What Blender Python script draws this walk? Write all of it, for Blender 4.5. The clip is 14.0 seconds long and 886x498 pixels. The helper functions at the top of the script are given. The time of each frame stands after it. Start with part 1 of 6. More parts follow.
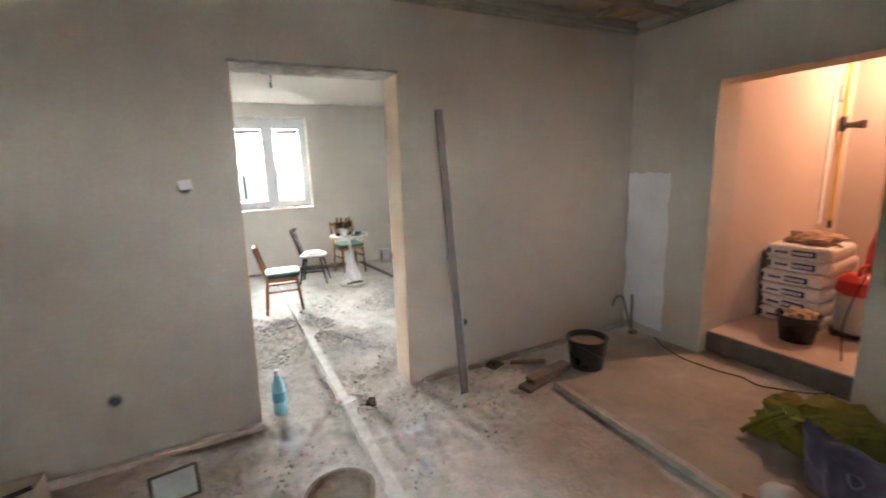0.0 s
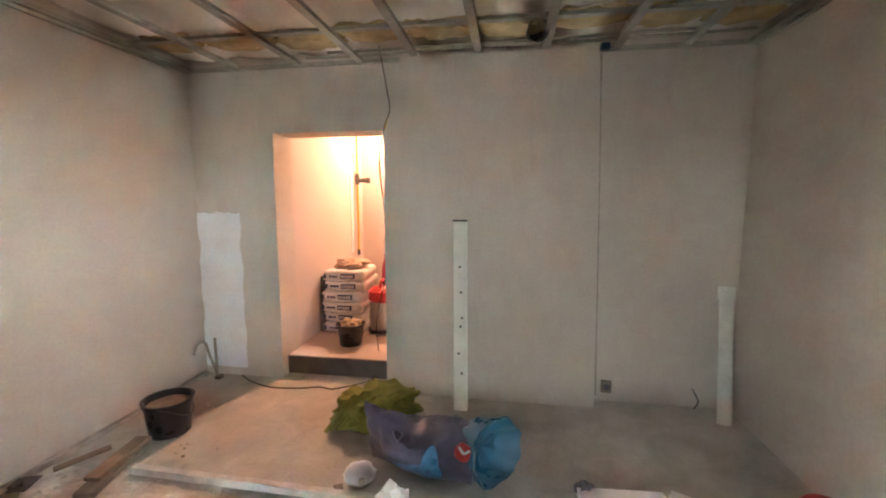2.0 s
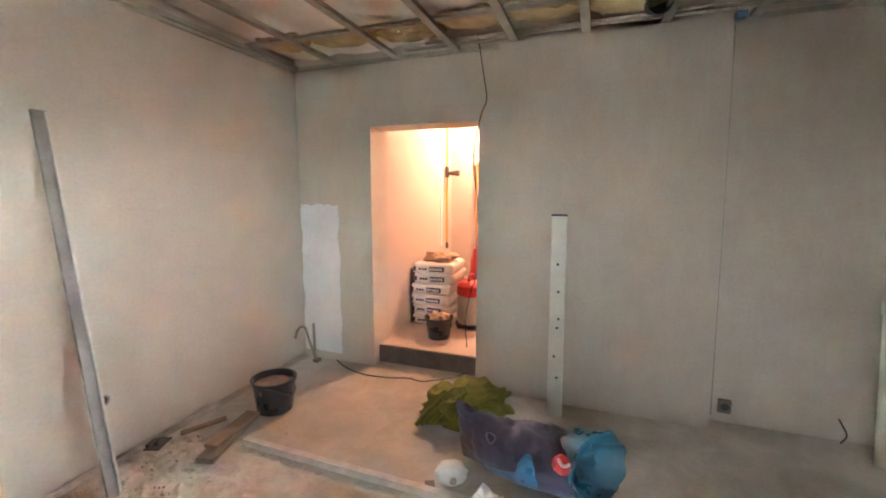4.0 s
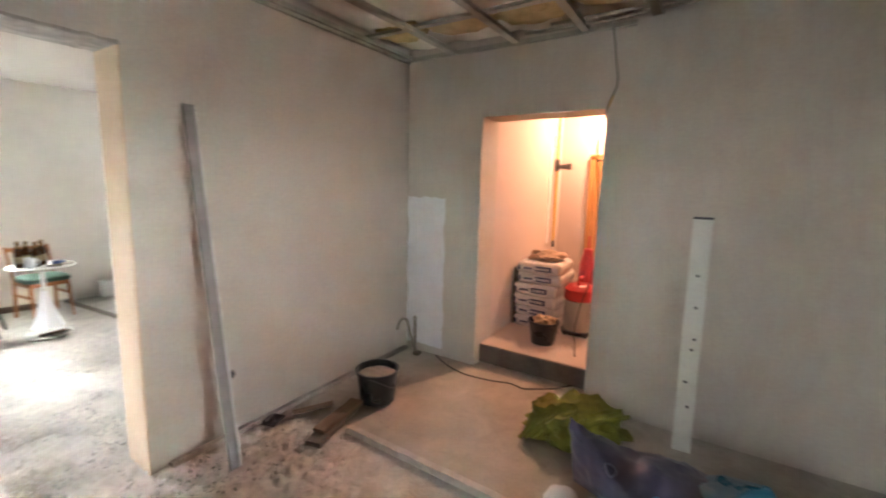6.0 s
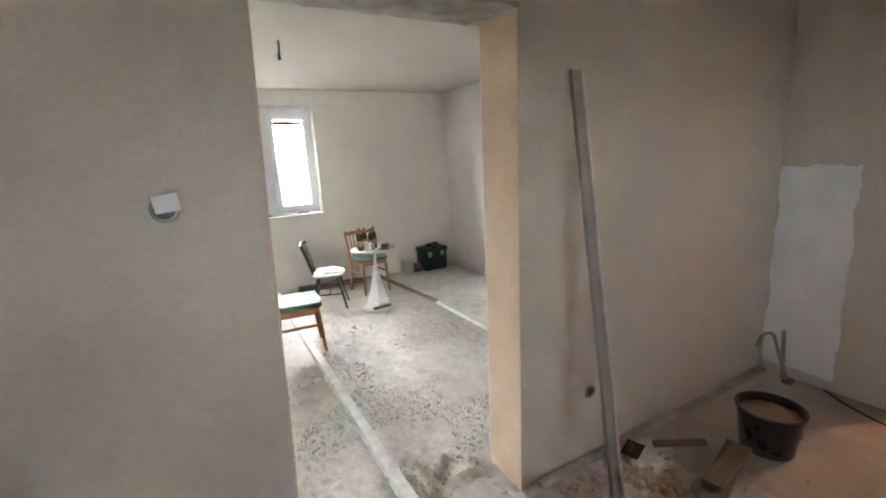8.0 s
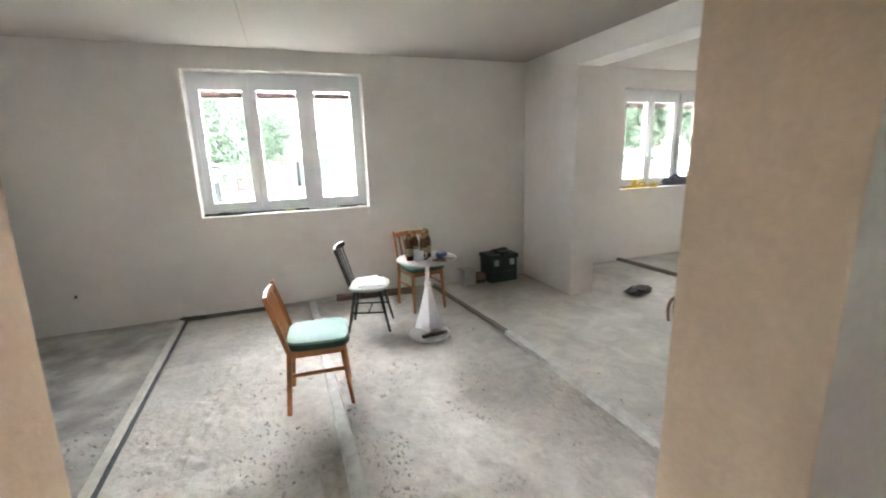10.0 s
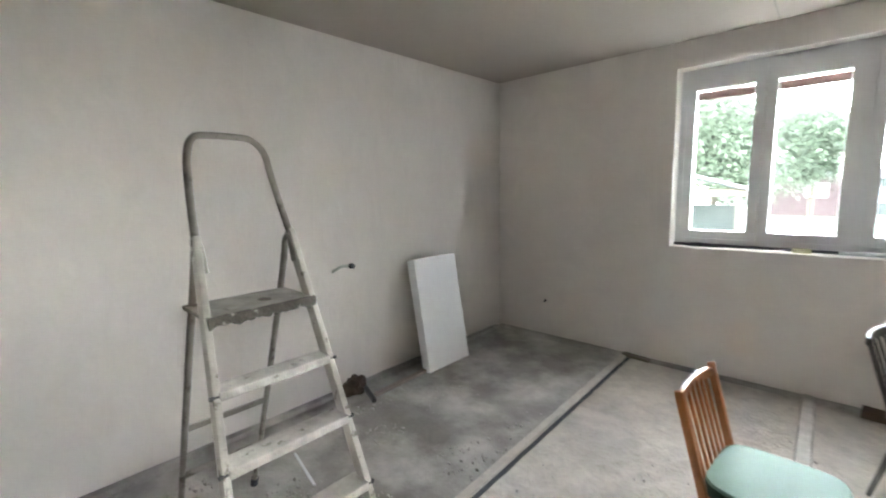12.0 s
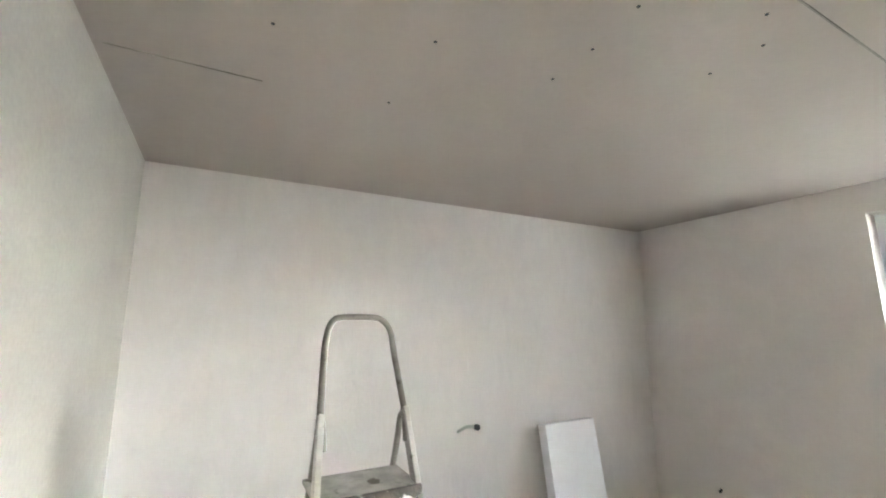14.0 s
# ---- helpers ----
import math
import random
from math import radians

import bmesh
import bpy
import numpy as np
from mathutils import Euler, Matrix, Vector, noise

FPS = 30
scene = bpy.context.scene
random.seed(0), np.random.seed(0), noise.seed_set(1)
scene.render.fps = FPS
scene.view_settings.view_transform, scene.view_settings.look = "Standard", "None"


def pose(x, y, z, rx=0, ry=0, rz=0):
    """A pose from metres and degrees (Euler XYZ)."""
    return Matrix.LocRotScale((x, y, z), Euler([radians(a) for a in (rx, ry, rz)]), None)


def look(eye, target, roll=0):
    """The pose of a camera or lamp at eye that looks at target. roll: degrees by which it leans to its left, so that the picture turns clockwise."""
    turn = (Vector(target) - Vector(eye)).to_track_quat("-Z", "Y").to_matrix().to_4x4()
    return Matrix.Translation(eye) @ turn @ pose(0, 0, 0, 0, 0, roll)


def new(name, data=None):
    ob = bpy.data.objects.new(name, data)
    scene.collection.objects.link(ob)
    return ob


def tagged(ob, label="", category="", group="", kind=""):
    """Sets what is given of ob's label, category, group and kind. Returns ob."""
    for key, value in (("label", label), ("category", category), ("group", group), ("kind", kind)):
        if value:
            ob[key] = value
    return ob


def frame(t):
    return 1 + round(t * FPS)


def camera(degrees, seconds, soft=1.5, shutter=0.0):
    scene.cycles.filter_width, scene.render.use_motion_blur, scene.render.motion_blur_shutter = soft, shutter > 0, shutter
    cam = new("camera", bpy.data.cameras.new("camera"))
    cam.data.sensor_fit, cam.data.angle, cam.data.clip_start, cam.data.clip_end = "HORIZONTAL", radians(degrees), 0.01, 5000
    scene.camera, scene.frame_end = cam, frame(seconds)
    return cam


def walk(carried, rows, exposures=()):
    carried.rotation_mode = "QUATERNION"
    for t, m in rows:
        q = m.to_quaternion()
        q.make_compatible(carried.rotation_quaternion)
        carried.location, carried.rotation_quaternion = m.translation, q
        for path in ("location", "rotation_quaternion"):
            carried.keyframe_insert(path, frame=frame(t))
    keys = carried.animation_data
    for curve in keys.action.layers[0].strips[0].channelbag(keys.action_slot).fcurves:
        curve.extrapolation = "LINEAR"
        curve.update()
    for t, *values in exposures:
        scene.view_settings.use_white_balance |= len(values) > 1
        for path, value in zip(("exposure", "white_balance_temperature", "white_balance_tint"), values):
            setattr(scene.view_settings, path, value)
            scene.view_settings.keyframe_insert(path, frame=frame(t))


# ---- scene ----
cam = camera(92.9, 14.0, 1.9, 0.25)
PATH = [
    (0, (0.015, -0.017, 1.493), (0.893, 1.739, 1.111), -2.2),
    (0.5, (0.026, -0.009, 1.522), (1.367, 1.438, 1.194), -1.2),
    (1, (0.004, -0.025, 1.518), (1.667, 1.047, 1.223), -1.5),
    (1.5, (-0.003, -0.022, 1.487), (1.866, 0.644, 1.236), -0.4),
    (2, (-0.019, -0.023, 1.493), (1.942, 0.289, 1.258), -0.0),
    (2.5, (-0.02, -0.024, 1.493), (1.96, 0.138, 1.26), 0.1),
    (3, (-0.008, -0.022, 1.49), (1.936, 0.379, 1.24), 0.1),
    (3.2, (0.01, -0.019, 1.484), (1.892, 0.606, 1.229), 0.0),
    (3.5, (0.03, 0.02, 1.485), (1.857, 0.792, 1.229), 0.0),
    (5.3, (0.096, 0.18, 1.498), (2.055, 0.439, 1.192), 1.1),
    (5.5, (0.096, 0.18, 1.498), (2.031, 0.582, 1.192), 1.1),
    (6, (0.159, 0.280, 1.501), (1.825, 1.344, 1.193), 1.4),
    (6.5, (0.076, 0.436, 1.511), (1.345, 1.936, 1.134), 1.2),
    (7, (-0.039, 0.652, 1.522), (0.98, 2.32, 1.094), -0.7),
    (7.5, (-0.105, 0.92, 1.507), (0.839, 2.635, 1.096), -2.5),
    (7.7, (-0.097, 1.038, 1.522), (0.839, 2.76, 1.123), -2.9),
    (9.8, (0.299, 2.165, 1.476), (1.079, 3.955, 1.04), -1.6),
    (10, (0.354, 2.263, 1.474), (1.023, 4.097, 1.042), -1.8),
    (10.5, (0.511, 2.486, 1.47), (0.799, 4.423, 1.062), -1.4),
    (11, (0.568, 2.695, 1.455), (0.308, 4.639, 1.065), -1.3),
    (11.5, (0.605, 2.943, 1.42), (-0.264, 4.713, 1.085), -1.6),
    (12, (0.524, 3.143, 1.441), (-0.827, 4.591, 1.165), -1.3),
    (12.5, (0.548, 3.244, 1.495), (-1.098, 4.379, 1.428), -1.2),
    (13, (0.583, 3.241, 1.574), (-1.162, 4.194, 1.792), -0.6),
    (13.5, (0.616, 3.225, 1.631), (-1.129, 4.112, 2.039), -0.1),
    (14, (0.612, 3.235, 1.626), (-1.13, 4.155, 1.97), -0.1),
]
EXPOSURES = [(0.0, 7.55), (1.0, 8.0), (2.0, 8.6), (5.5, 8.65), (6.0, 8.2), (6.4, 7.6), (7.7, 7.45), (9.8, 7.05), (11.0, 6.9), (12.0, 6.65), (12.5, 6.9), (13.0, 7.05), (14.0, 7.2)]

walk(cam, [(t, look(eye, target, roll)) for t, eye, target, roll in PATH], EXPOSURES)

# ---- world and light ----
world = bpy.data.worlds.new("sky")
scene.world = world
world.use_nodes = True
wn, wl = world.node_tree.nodes, world.node_tree.links
sky = wn.new("ShaderNodeTexSky")
sky.sky_type, sky.sun_disc = "NISHITA", False
sky.sun_elevation, sky.sun_rotation = radians(42), radians(350)
sky.air_density, sky.dust_density, sky.ozone_density = 1.0, 0.4, 1.0
pale = wn.new("ShaderNodeHueSaturation")
pale.inputs["Saturation"].default_value = 0.22
wl.new(sky.outputs[0], pale.inputs["Color"])
wl.new(pale.outputs[0], wn["Background"].inputs["Color"])
wn["Background"].inputs["Strength"].default_value = 0.15

sun = new("sun", bpy.data.lights.new("sun", "SUN"))
sun.data.energy, sun.data.angle, sun.data.color = 0.004, radians(30), (1.0, 0.97, 0.93)
sun.matrix_world = look((0, 0, 0), (0.07, -0.42, -0.906))

bulb = new("corridor_light", bpy.data.lights.new("corridor_light", "POINT"))
bulb.data.energy, bulb.data.color, bulb.data.shadow_soft_size = 0.34, (1.0, 0.51, 0.32), 0.10
bulb.location = (4.90, 1.22, 2.22)


# ---- materials ----
def material(name, base, rough=0.8, metal=0.0, dark=0.8, scale=6.0, fine=90.0, bump=0.15, spots=None, spot_scale=3.0, spot_at=0.6, random_tint=0.0, spot_soft=0.07):
    """A surface with broad blotches, fine grain, relief and, where given, stains of another colour."""
    m = bpy.data.materials.new(name)
    m.use_nodes = True
    n, l = m.node_tree.nodes, m.node_tree.links
    b = n["Principled BSDF"]
    co = n.new("ShaderNodeTexCoord")
    broad, grain = n.new("ShaderNodeTexNoise"), n.new("ShaderNodeTexNoise")
    for node, s, det in ((broad, scale, 5), (grain, fine, 3)):
        node.inputs["Scale"].default_value, node.inputs["Detail"].default_value = s, det
        l.new(co.outputs["Object"], node.inputs["Vector"])
    ramp = n.new("ShaderNodeMapRange")
    ramp.inputs["From Min"].default_value, ramp.inputs["From Max"].default_value = 0.3, 0.7
    l.new(broad.outputs["Fac"], ramp.inputs["Value"])
    mix = n.new("ShaderNodeMix")
    mix.data_type = "RGBA"
    mix.inputs["A"].default_value = (*[c * dark for c in base], 1)
    mix.inputs["B"].default_value = (*base, 1)
    l.new(ramp.outputs[0], mix.inputs["Factor"])
    out = mix.outputs["Result"]
    g = n.new("ShaderNodeMix")
    g.data_type, g.blend_type = "RGBA", "MULTIPLY"
    g.inputs["Factor"].default_value = 1.0
    gr = n.new("ShaderNodeMapRange")
    gr.inputs["To Min"].default_value, gr.inputs["To Max"].default_value = 0.86 + 0.1 * (dark > 0.9), 1.08 - 0.04 * (dark > 0.9)
    l.new(grain.outputs["Fac"], gr.inputs["Value"])
    l.new(out, g.inputs["A"])
    l.new(gr.outputs[0], g.inputs["B"])
    out = g.outputs["Result"]
    if spots:
        sp = n.new("ShaderNodeTexNoise")
        sp.inputs["Scale"].default_value, sp.inputs["Detail"].default_value = spot_scale, 8
        sp.inputs["Roughness"].default_value = 0.62
        l.new(co.outputs["Object"], sp.inputs["Vector"])
        sr = n.new("ShaderNodeMapRange")
        sr.inputs["From Min"].default_value, sr.inputs["From Max"].default_value = spot_at, spot_at + spot_soft
        l.new(sp.outputs["Fac"], sr.inputs["Value"])
        sm = n.new("ShaderNodeMix")
        sm.data_type = "RGBA"
        sm.inputs["B"].default_value = (*spots, 1)
        l.new(sr.outputs[0], sm.inputs["Factor"])
        l.new(out, sm.inputs["A"])
        out = sm.outputs["Result"]
    if random_tint:
        info = n.new("ShaderNodeObjectInfo")
        hv = n.new("ShaderNodeHueSaturation")
        rr = n.new("ShaderNodeMapRange")
        rr.inputs["To Min"].default_value, rr.inputs["To Max"].default_value = 1 - random_tint, 1 + random_tint
        l.new(info.outputs["Random"], rr.inputs["Value"])
        l.new(rr.outputs[0], hv.inputs["Value"])
        l.new(out, hv.inputs["Color"])
        out = hv.outputs["Color"]
    l.new(out, b.inputs["Base Color"])
    rv = n.new("ShaderNodeMapRange")
    rv.inputs["To Min"].default_value, rv.inputs["To Max"].default_value = max(rough - 0.12, 0.02), min(rough + 0.12, 1)
    l.new(broad.outputs["Fac"], rv.inputs["Value"])
    l.new(rv.outputs[0], b.inputs["Roughness"])
    b.inputs["Metallic"].default_value = metal
    if bump:
        bp = n.new("ShaderNodeBump")
        bp.inputs["Strength"].default_value, bp.inputs["Distance"].default_value = bump, 0.01
        l.new(grain.outputs["Fac"], bp.inputs["Height"])
        l.new(bp.outputs[0], b.inputs["Normal"])
    return m


def wood(name, base, rough=0.45, stretch=(1, 1, 14)):
    """Wood with the grain along one axis of the object."""
    m = material(name, base, rough, 0, 0.72, 9, 60, 0.08)
    n, l = m.node_tree.nodes, m.node_tree.links
    co = [k for k in n if k.bl_idname == "ShaderNodeTexCoord"][0]
    mp = n.new("ShaderNodeMapping")
    mp.inputs["Scale"].default_value = [6.0 / s for s in stretch]
    l.new(co.outputs["Object"], mp.inputs["Vector"])
    for k in n:
        if k.bl_idname == "ShaderNodeTexNoise":
            l.new(mp.outputs[0], k.inputs["Vector"])
    return m


def clear(name, tint=(1, 1, 1), rough=0.0, ior=1.45):
    m = bpy.data.materials.new(name)
    m.use_nodes = True
    b = m.node_tree.nodes["Principled BSDF"]
    b.inputs["Base Color"].default_value = (*tint, 1)
    b.inputs["Roughness"].default_value, b.inputs["IOR"].default_value = rough, ior
    b.inputs["Transmission Weight"].default_value = 1.0
    return m


def glow(name, colour, strength):
    m = bpy.data.materials.new(name)
    m.use_nodes = True
    b = m.node_tree.nodes["Principled BSDF"]
    b.inputs["Emission Color"].default_value = (*colour, 1)
    b.inputs["Emission Strength"].default_value = strength
    return m


def trowelled(m, depth, tone, size=2.4, bend=1.6, pull=(1.0, 2.6, 1.2)):
    """Broad float marks and smears of a hand-plastered wall."""
    n, l = m.node_tree.nodes, m.node_tree.links
    b = n["Principled BSDF"]
    co = [k for k in n if k.bl_idname == "ShaderNodeTexCoord"][0]
    mp, ns = n.new("ShaderNodeMapping"), n.new("ShaderNodeTexNoise")
    mp.inputs["Rotation"].default_value = (0.5, 0.6, 0.7)
    mp.inputs["Scale"].default_value = pull
    l.new(co.outputs["Object"], mp.inputs["Vector"])
    l.new(mp.outputs[0], ns.inputs["Vector"])
    ns.inputs["Scale"].default_value, ns.inputs["Detail"].default_value = size, 7
    ns.inputs["Roughness"].default_value, ns.inputs["Distortion"].default_value = 0.55, bend
    old = b.inputs["Base Color"].links[0].from_socket
    rng, mul = n.new("ShaderNodeMapRange"), n.new("ShaderNodeMix")
    rng.inputs["From Min"].default_value, rng.inputs["From Max"].default_value = 0.3, 0.7
    rng.inputs["To Min"].default_value, rng.inputs["To Max"].default_value = 1 - tone, 1.0
    mul.data_type, mul.blend_type = "RGBA", "MULTIPLY"
    mul.inputs["Factor"].default_value = 1.0
    l.new(ns.outputs["Fac"], rng.inputs["Value"])
    l.new(old, mul.inputs["A"])
    l.new(rng.outputs[0], mul.inputs["B"])
    l.new(mul.outputs["Result"], b.inputs["Base Color"])
    bp = n.new("ShaderNodeBump")
    bp.inputs["Strength"].default_value, bp.inputs["Distance"].default_value = depth, 0.02
    l.new(ns.outputs["Fac"], bp.inputs["Height"])
    first = b.inputs["Normal"].links[0].from_socket
    l.new(first, bp.inputs["Normal"])
    l.new(bp.outputs[0], b.inputs["Normal"])
    return m


PLASTER_A = material("grey_plaster", (0.56, 0.532, 0.47), 0.9, 0, 0.90, 1.3, 55, 0.10)
trowelled(PLASTER_A, 0.16, 0.07)
PLASTER_B = material("pale_plaster", (0.82, 0.782, 0.738), 0.9, 0, 0.94, 1.1, 55, 0.04)
trowelled(PLASTER_B, 0.12, 0.05)
PLASTER_RAW = material("raw_mortar", (0.40, 0.37, 0.33), 0.95, 0, 0.6, 12, 60, 0.5)
JOINT = material("ceiling_joint", (0.40, 0.37, 0.33), 0.9, 0, 0.7, 9, 60, 0.2)
PALE_PATCH = material("pale_bluish_patch", (0.74, 0.77, 0.80), 0.85, 0, 0.9, 4, 60, 0.1)
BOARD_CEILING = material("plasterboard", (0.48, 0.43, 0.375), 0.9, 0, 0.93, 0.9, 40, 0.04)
CORRIDOR_PAINT = material("corridor_paint", (0.56, 0.49, 0.45), 0.7, 0, 0.93, 1.5, 60, 0.06)
SCREED = material("dusty_screed", (0.67, 0.62, 0.555), 0.95, 0, 0.74, 2.2, 42, 0.9, spots=(0.44, 0.41, 0.375), spot_scale=1.25, spot_at=0.50, spot_soft=0.22)
trowelled(SCREED, 0.75, 0.22, 11.0, 0.4, (1, 1, 1))
SCREED_DARK = material("dark_screed", (0.45, 0.425, 0.39), 0.95, 0, 0.62, 1.5, 42, 0.7, spots=(0.74, 0.71, 0.66), spot_scale=1.7, spot_at=0.45, spot_soft=0.26)
trowelled(SCREED_DARK, 0.5, 0.38, 3.0, 0.5, (1, 1, 1))
SLAB_A = material("old_slab", (0.57, 0.54, 0.475), 0.9, 0, 0.78, 1.7, 46, 0.5, spots=(0.41, 0.385, 0.335), spot_scale=2.2, spot_at=0.62)
SCREED_SMOOTH = material("trowelled_screed", (0.74, 0.69, 0.615), 0.9, 0, 0.72, 1.7, 46, 0.5, spots=(0.42, 0.395, 0.36), spot_scale=2.2, spot_at=0.62, spot_soft=0.2)
trowelled(SLAB_A, 0.4, 0.25, 4.0, 1.0, (1, 1, 1))
trowelled(SCREED_SMOOTH, 0.4, 0.25, 5.0, 1.0, (1, 1, 1))
JAMB = material("tan_base_coat", (0.62, 0.47, 0.325), 0.9, 0, 0.85, 5, 60, 0.3)
CONCRETE = material("step_concrete", (0.26, 0.24, 0.22), 0.9, 0, 0.7, 8, 50, 0.4)
MORTAR = material("mortar_strip", (0.66, 0.64, 0.60), 0.9, 0, 0.75, 14, 60, 0.4)
RUBBLE = material("mortar_crumbs", (0.72, 0.69, 0.64), 0.95, 0, 0.6, 30, 90, 0.4, random_tint=0.2)
ALUMINIUM = material("aluminium", (0.62, 0.62, 0.60), 0.4, 0.85, 0.75, 14, 70, 0.08)
SPATTERED = material("paint_spattered_aluminium", (0.36, 0.335, 0.29), 0.4, 0.45, 0.62, 9, 90, 0.15, spots=(0.13, 0.115, 0.095), spot_scale=13, spot_at=0.57, spot_soft=0.06)
RAIL = material("cream_spattered_rail", (0.66, 0.63, 0.56), 0.5, 0.15, 0.72, 9, 90, 0.2, spots=(0.25, 0.225, 0.19), spot_scale=17, spot_at=0.60, spot_soft=0.06)
STEPS = material("plaster_caked_steps", (0.70, 0.67, 0.60), 0.8, 0.0, 0.6, 14, 80, 0.4, spots=(0.22, 0.20, 0.17), spot_scale=18, spot_at=0.60)
PLATFORM = material("worn_platform", (0.46, 0.44, 0.385), 0.8, 0.0, 0.6, 14, 80, 0.4, spots=(0.12, 0.105, 0.085), spot_scale=11, spot_at=0.56)
GALVANISED = material("galvanised_steel", (0.42, 0.42, 0.37), 0.55, 0.25, 0.75, 10, 60, 0.05)
MEMBRANE = material("ceiling_membrane", (0.80, 0.78, 0.70), 0.6, 0, 0.9, 2.5, 30, 0.1)
WOOL = material("mineral_wool", (0.58, 0.48, 0.26), 1.0, 0, 0.7, 9, 40, 0.6)
FOAM = material("polystyrene", (0.86, 0.87, 0.88), 0.75, 0, 0.97, 20, 140, 0.1)
UPVC = material("white_upvc", (0.80, 0.81, 0.82), 0.35, 0, 0.96, 3, 60, 0.02)
SEAL = material("dark_seal", (0.07, 0.075, 0.09), 0.8, 0, 0.6, 30, 90, 0.3)
SHUTTER = material("brown_shutter", (0.12, 0.06, 0.05), 0.6, 0, 0.8, 8, 60, 0.1)
GLASS = clear("window_glass", (0.66, 0.68, 0.685))
CHAIR_WOOD = wood("varnished_beech", (0.40, 0.145, 0.042), 0.35)
DARK_WOOD = wood("black_stained_wood", (0.035, 0.034, 0.034), 0.45)
RAW_WOOD = wood("raw_plank", (0.28, 0.205, 0.145), 0.75, (14, 1, 1))
OLD_WOOD = wood("dusty_batten", (0.20, 0.17, 0.14), 0.85, (14, 1, 1))
TEAL = material("mint_vinyl", (0.155, 0.285, 0.225), 0.66, 0, 0.9, 8, 120, 0.05)
TEAL_DARK = material("dark_green_vinyl", (0.025, 0.075, 0.055), 0.5, 0, 0.8, 8, 90, 0.05)
WHITE_SEAT = material("white_lacquer", (0.66, 0.65, 0.63), 0.65, 0, 0.9, 10, 90, 0.04)
PAPER = material("white_paper", (0.80, 0.80, 0.83), 0.8, 0, 0.95, 10, 120, 0.05)
TABLE_WHITE = material("scuffed_white_paint", (0.74, 0.73, 0.69), 0.55, 0, 0.85, 10, 90, 0.05, spots=(0.45, 0.42, 0.36), spot_scale=9, spot_at=0.66)
BROWN_GLASS = material("brown_bottle_glass", (0.075, 0.028, 0.008), 0.12, 0, 0.6, 8, 30, 0.0)
LABEL = material("bottle_label", (0.30, 0.23, 0.13), 0.6, 0, 0.8, 30, 90, 0.0)
GOLD = material("gold_foil", (0.26, 0.15, 0.045), 0.35, 0.4, 0.8, 30, 90, 0.05)
BLACK_PLASTIC = material("black_plastic", (0.014, 0.015, 0.018), 0.30, 0, 0.8, 9, 90, 0.05, spots=(0.34, 0.33, 0.31), spot_scale=11, spot_at=0.67)
GREEN_PLASTIC = material("dark_green_plastic", (0.016, 0.042, 0.034), 0.4, 0, 0.8, 9, 90, 0.05)
CARD = material("grey_cardboard", (0.50, 0.46, 0.40), 0.85, 0, 0.9, 9, 90, 0.1)
MIX = material("grey_mortar_mix", (0.33, 0.275, 0.215), 0.9, 0, 0.7, 16, 70, 0.5)
BLUE_FILM = material("blue_plastic_film", (0.078, 0.080, 0.145), 0.34, 0, 0.72, 3, 40, 0.1)
BLUE_PALE = material("pale_blue_film", (0.06, 0.25, 0.50), 0.3, 0, 0.8, 9, 50, 0.1)
RED = material("red_plastic", (0.48, 0.025, 0.025), 0.35, 0, 0.85, 9, 90, 0.03)
GREEN_CLOTH = material("olive_green_cloth", (0.25, 0.27, 0.045), 0.9, 0, 0.6, 12, 120, 0.5)
DARK_METAL = material("dark_steel", (0.10, 0.10, 0.10), 0.45, 0.8, 0.8, 20, 80, 0.1)
SACK = material("white_paper_sack", (0.72, 0.71, 0.69), 0.75, 0, 0.88, 7, 90, 0.2)
SACK_BLUE = material("blue_print", (0.05, 0.07, 0.17), 0.7, 0, 0.8, 12, 90, 0.05)
YELLOW = material("yellow_gas_pipe", (0.62, 0.40, 0.04), 0.4, 0, 0.9, 8, 80, 0.02)
DOOR_WOOD = wood("orange_veneer", (0.52, 0.26, 0.09), 0.4)
FROSTED = material("frosted_pane", (0.55, 0.60, 0.60), 0.35, 0, 0.9, 20, 90, 0.1)
CABLE = material("black_cable", (0.015, 0.014, 0.013), 0.5, 0, 0.8, 20, 80, 0.0)
PIPE_WHITE = material("white_pipe", (0.66, 0.70, 0.64), 0.4, 0, 0.85, 5, 60, 0.05, spots=(0.35, 0.34, 0.30), spot_scale=11, spot_at=0.68)
GRASS = material("grass", (0.045, 0.06, 0.035), 0.95, 0, 0.6, 0.6, 6, 0.4)
ROOF_WHITE = material("pale_sheet_roof", (0.16, 0.165, 0.18), 0.5, 0, 0.9, 0.8, 6, 0.1)
ROOF_GREY = material("grey_roof", (0.043, 0.047, 0.053), 1.0, 0, 0.85, 0.9, 8, 0.2)
BRICK = material("red_brown_facade", (0.055, 0.038, 0.038), 0.9, 0, 0.8, 1.0, 9, 0.3)
RENDER_PALE = material("pale_facade", (0.050, 0.062, 0.058), 0.9, 0, 0.9, 0.6, 7, 0.2)
DARK_GLASS = material("far_window_glass", (0.16, 0.19, 0.20), 0.15, 0, 0.9, 2, 10, 0.0)
BARK = material("bark", (0.10, 0.08, 0.06), 0.95, 0, 0.6, 5, 30, 0.6)
LEAVES = material("leaves", (0.075, 0.105, 0.065), 0.7, 0, 0.55, 1.2, 10, 0.1)


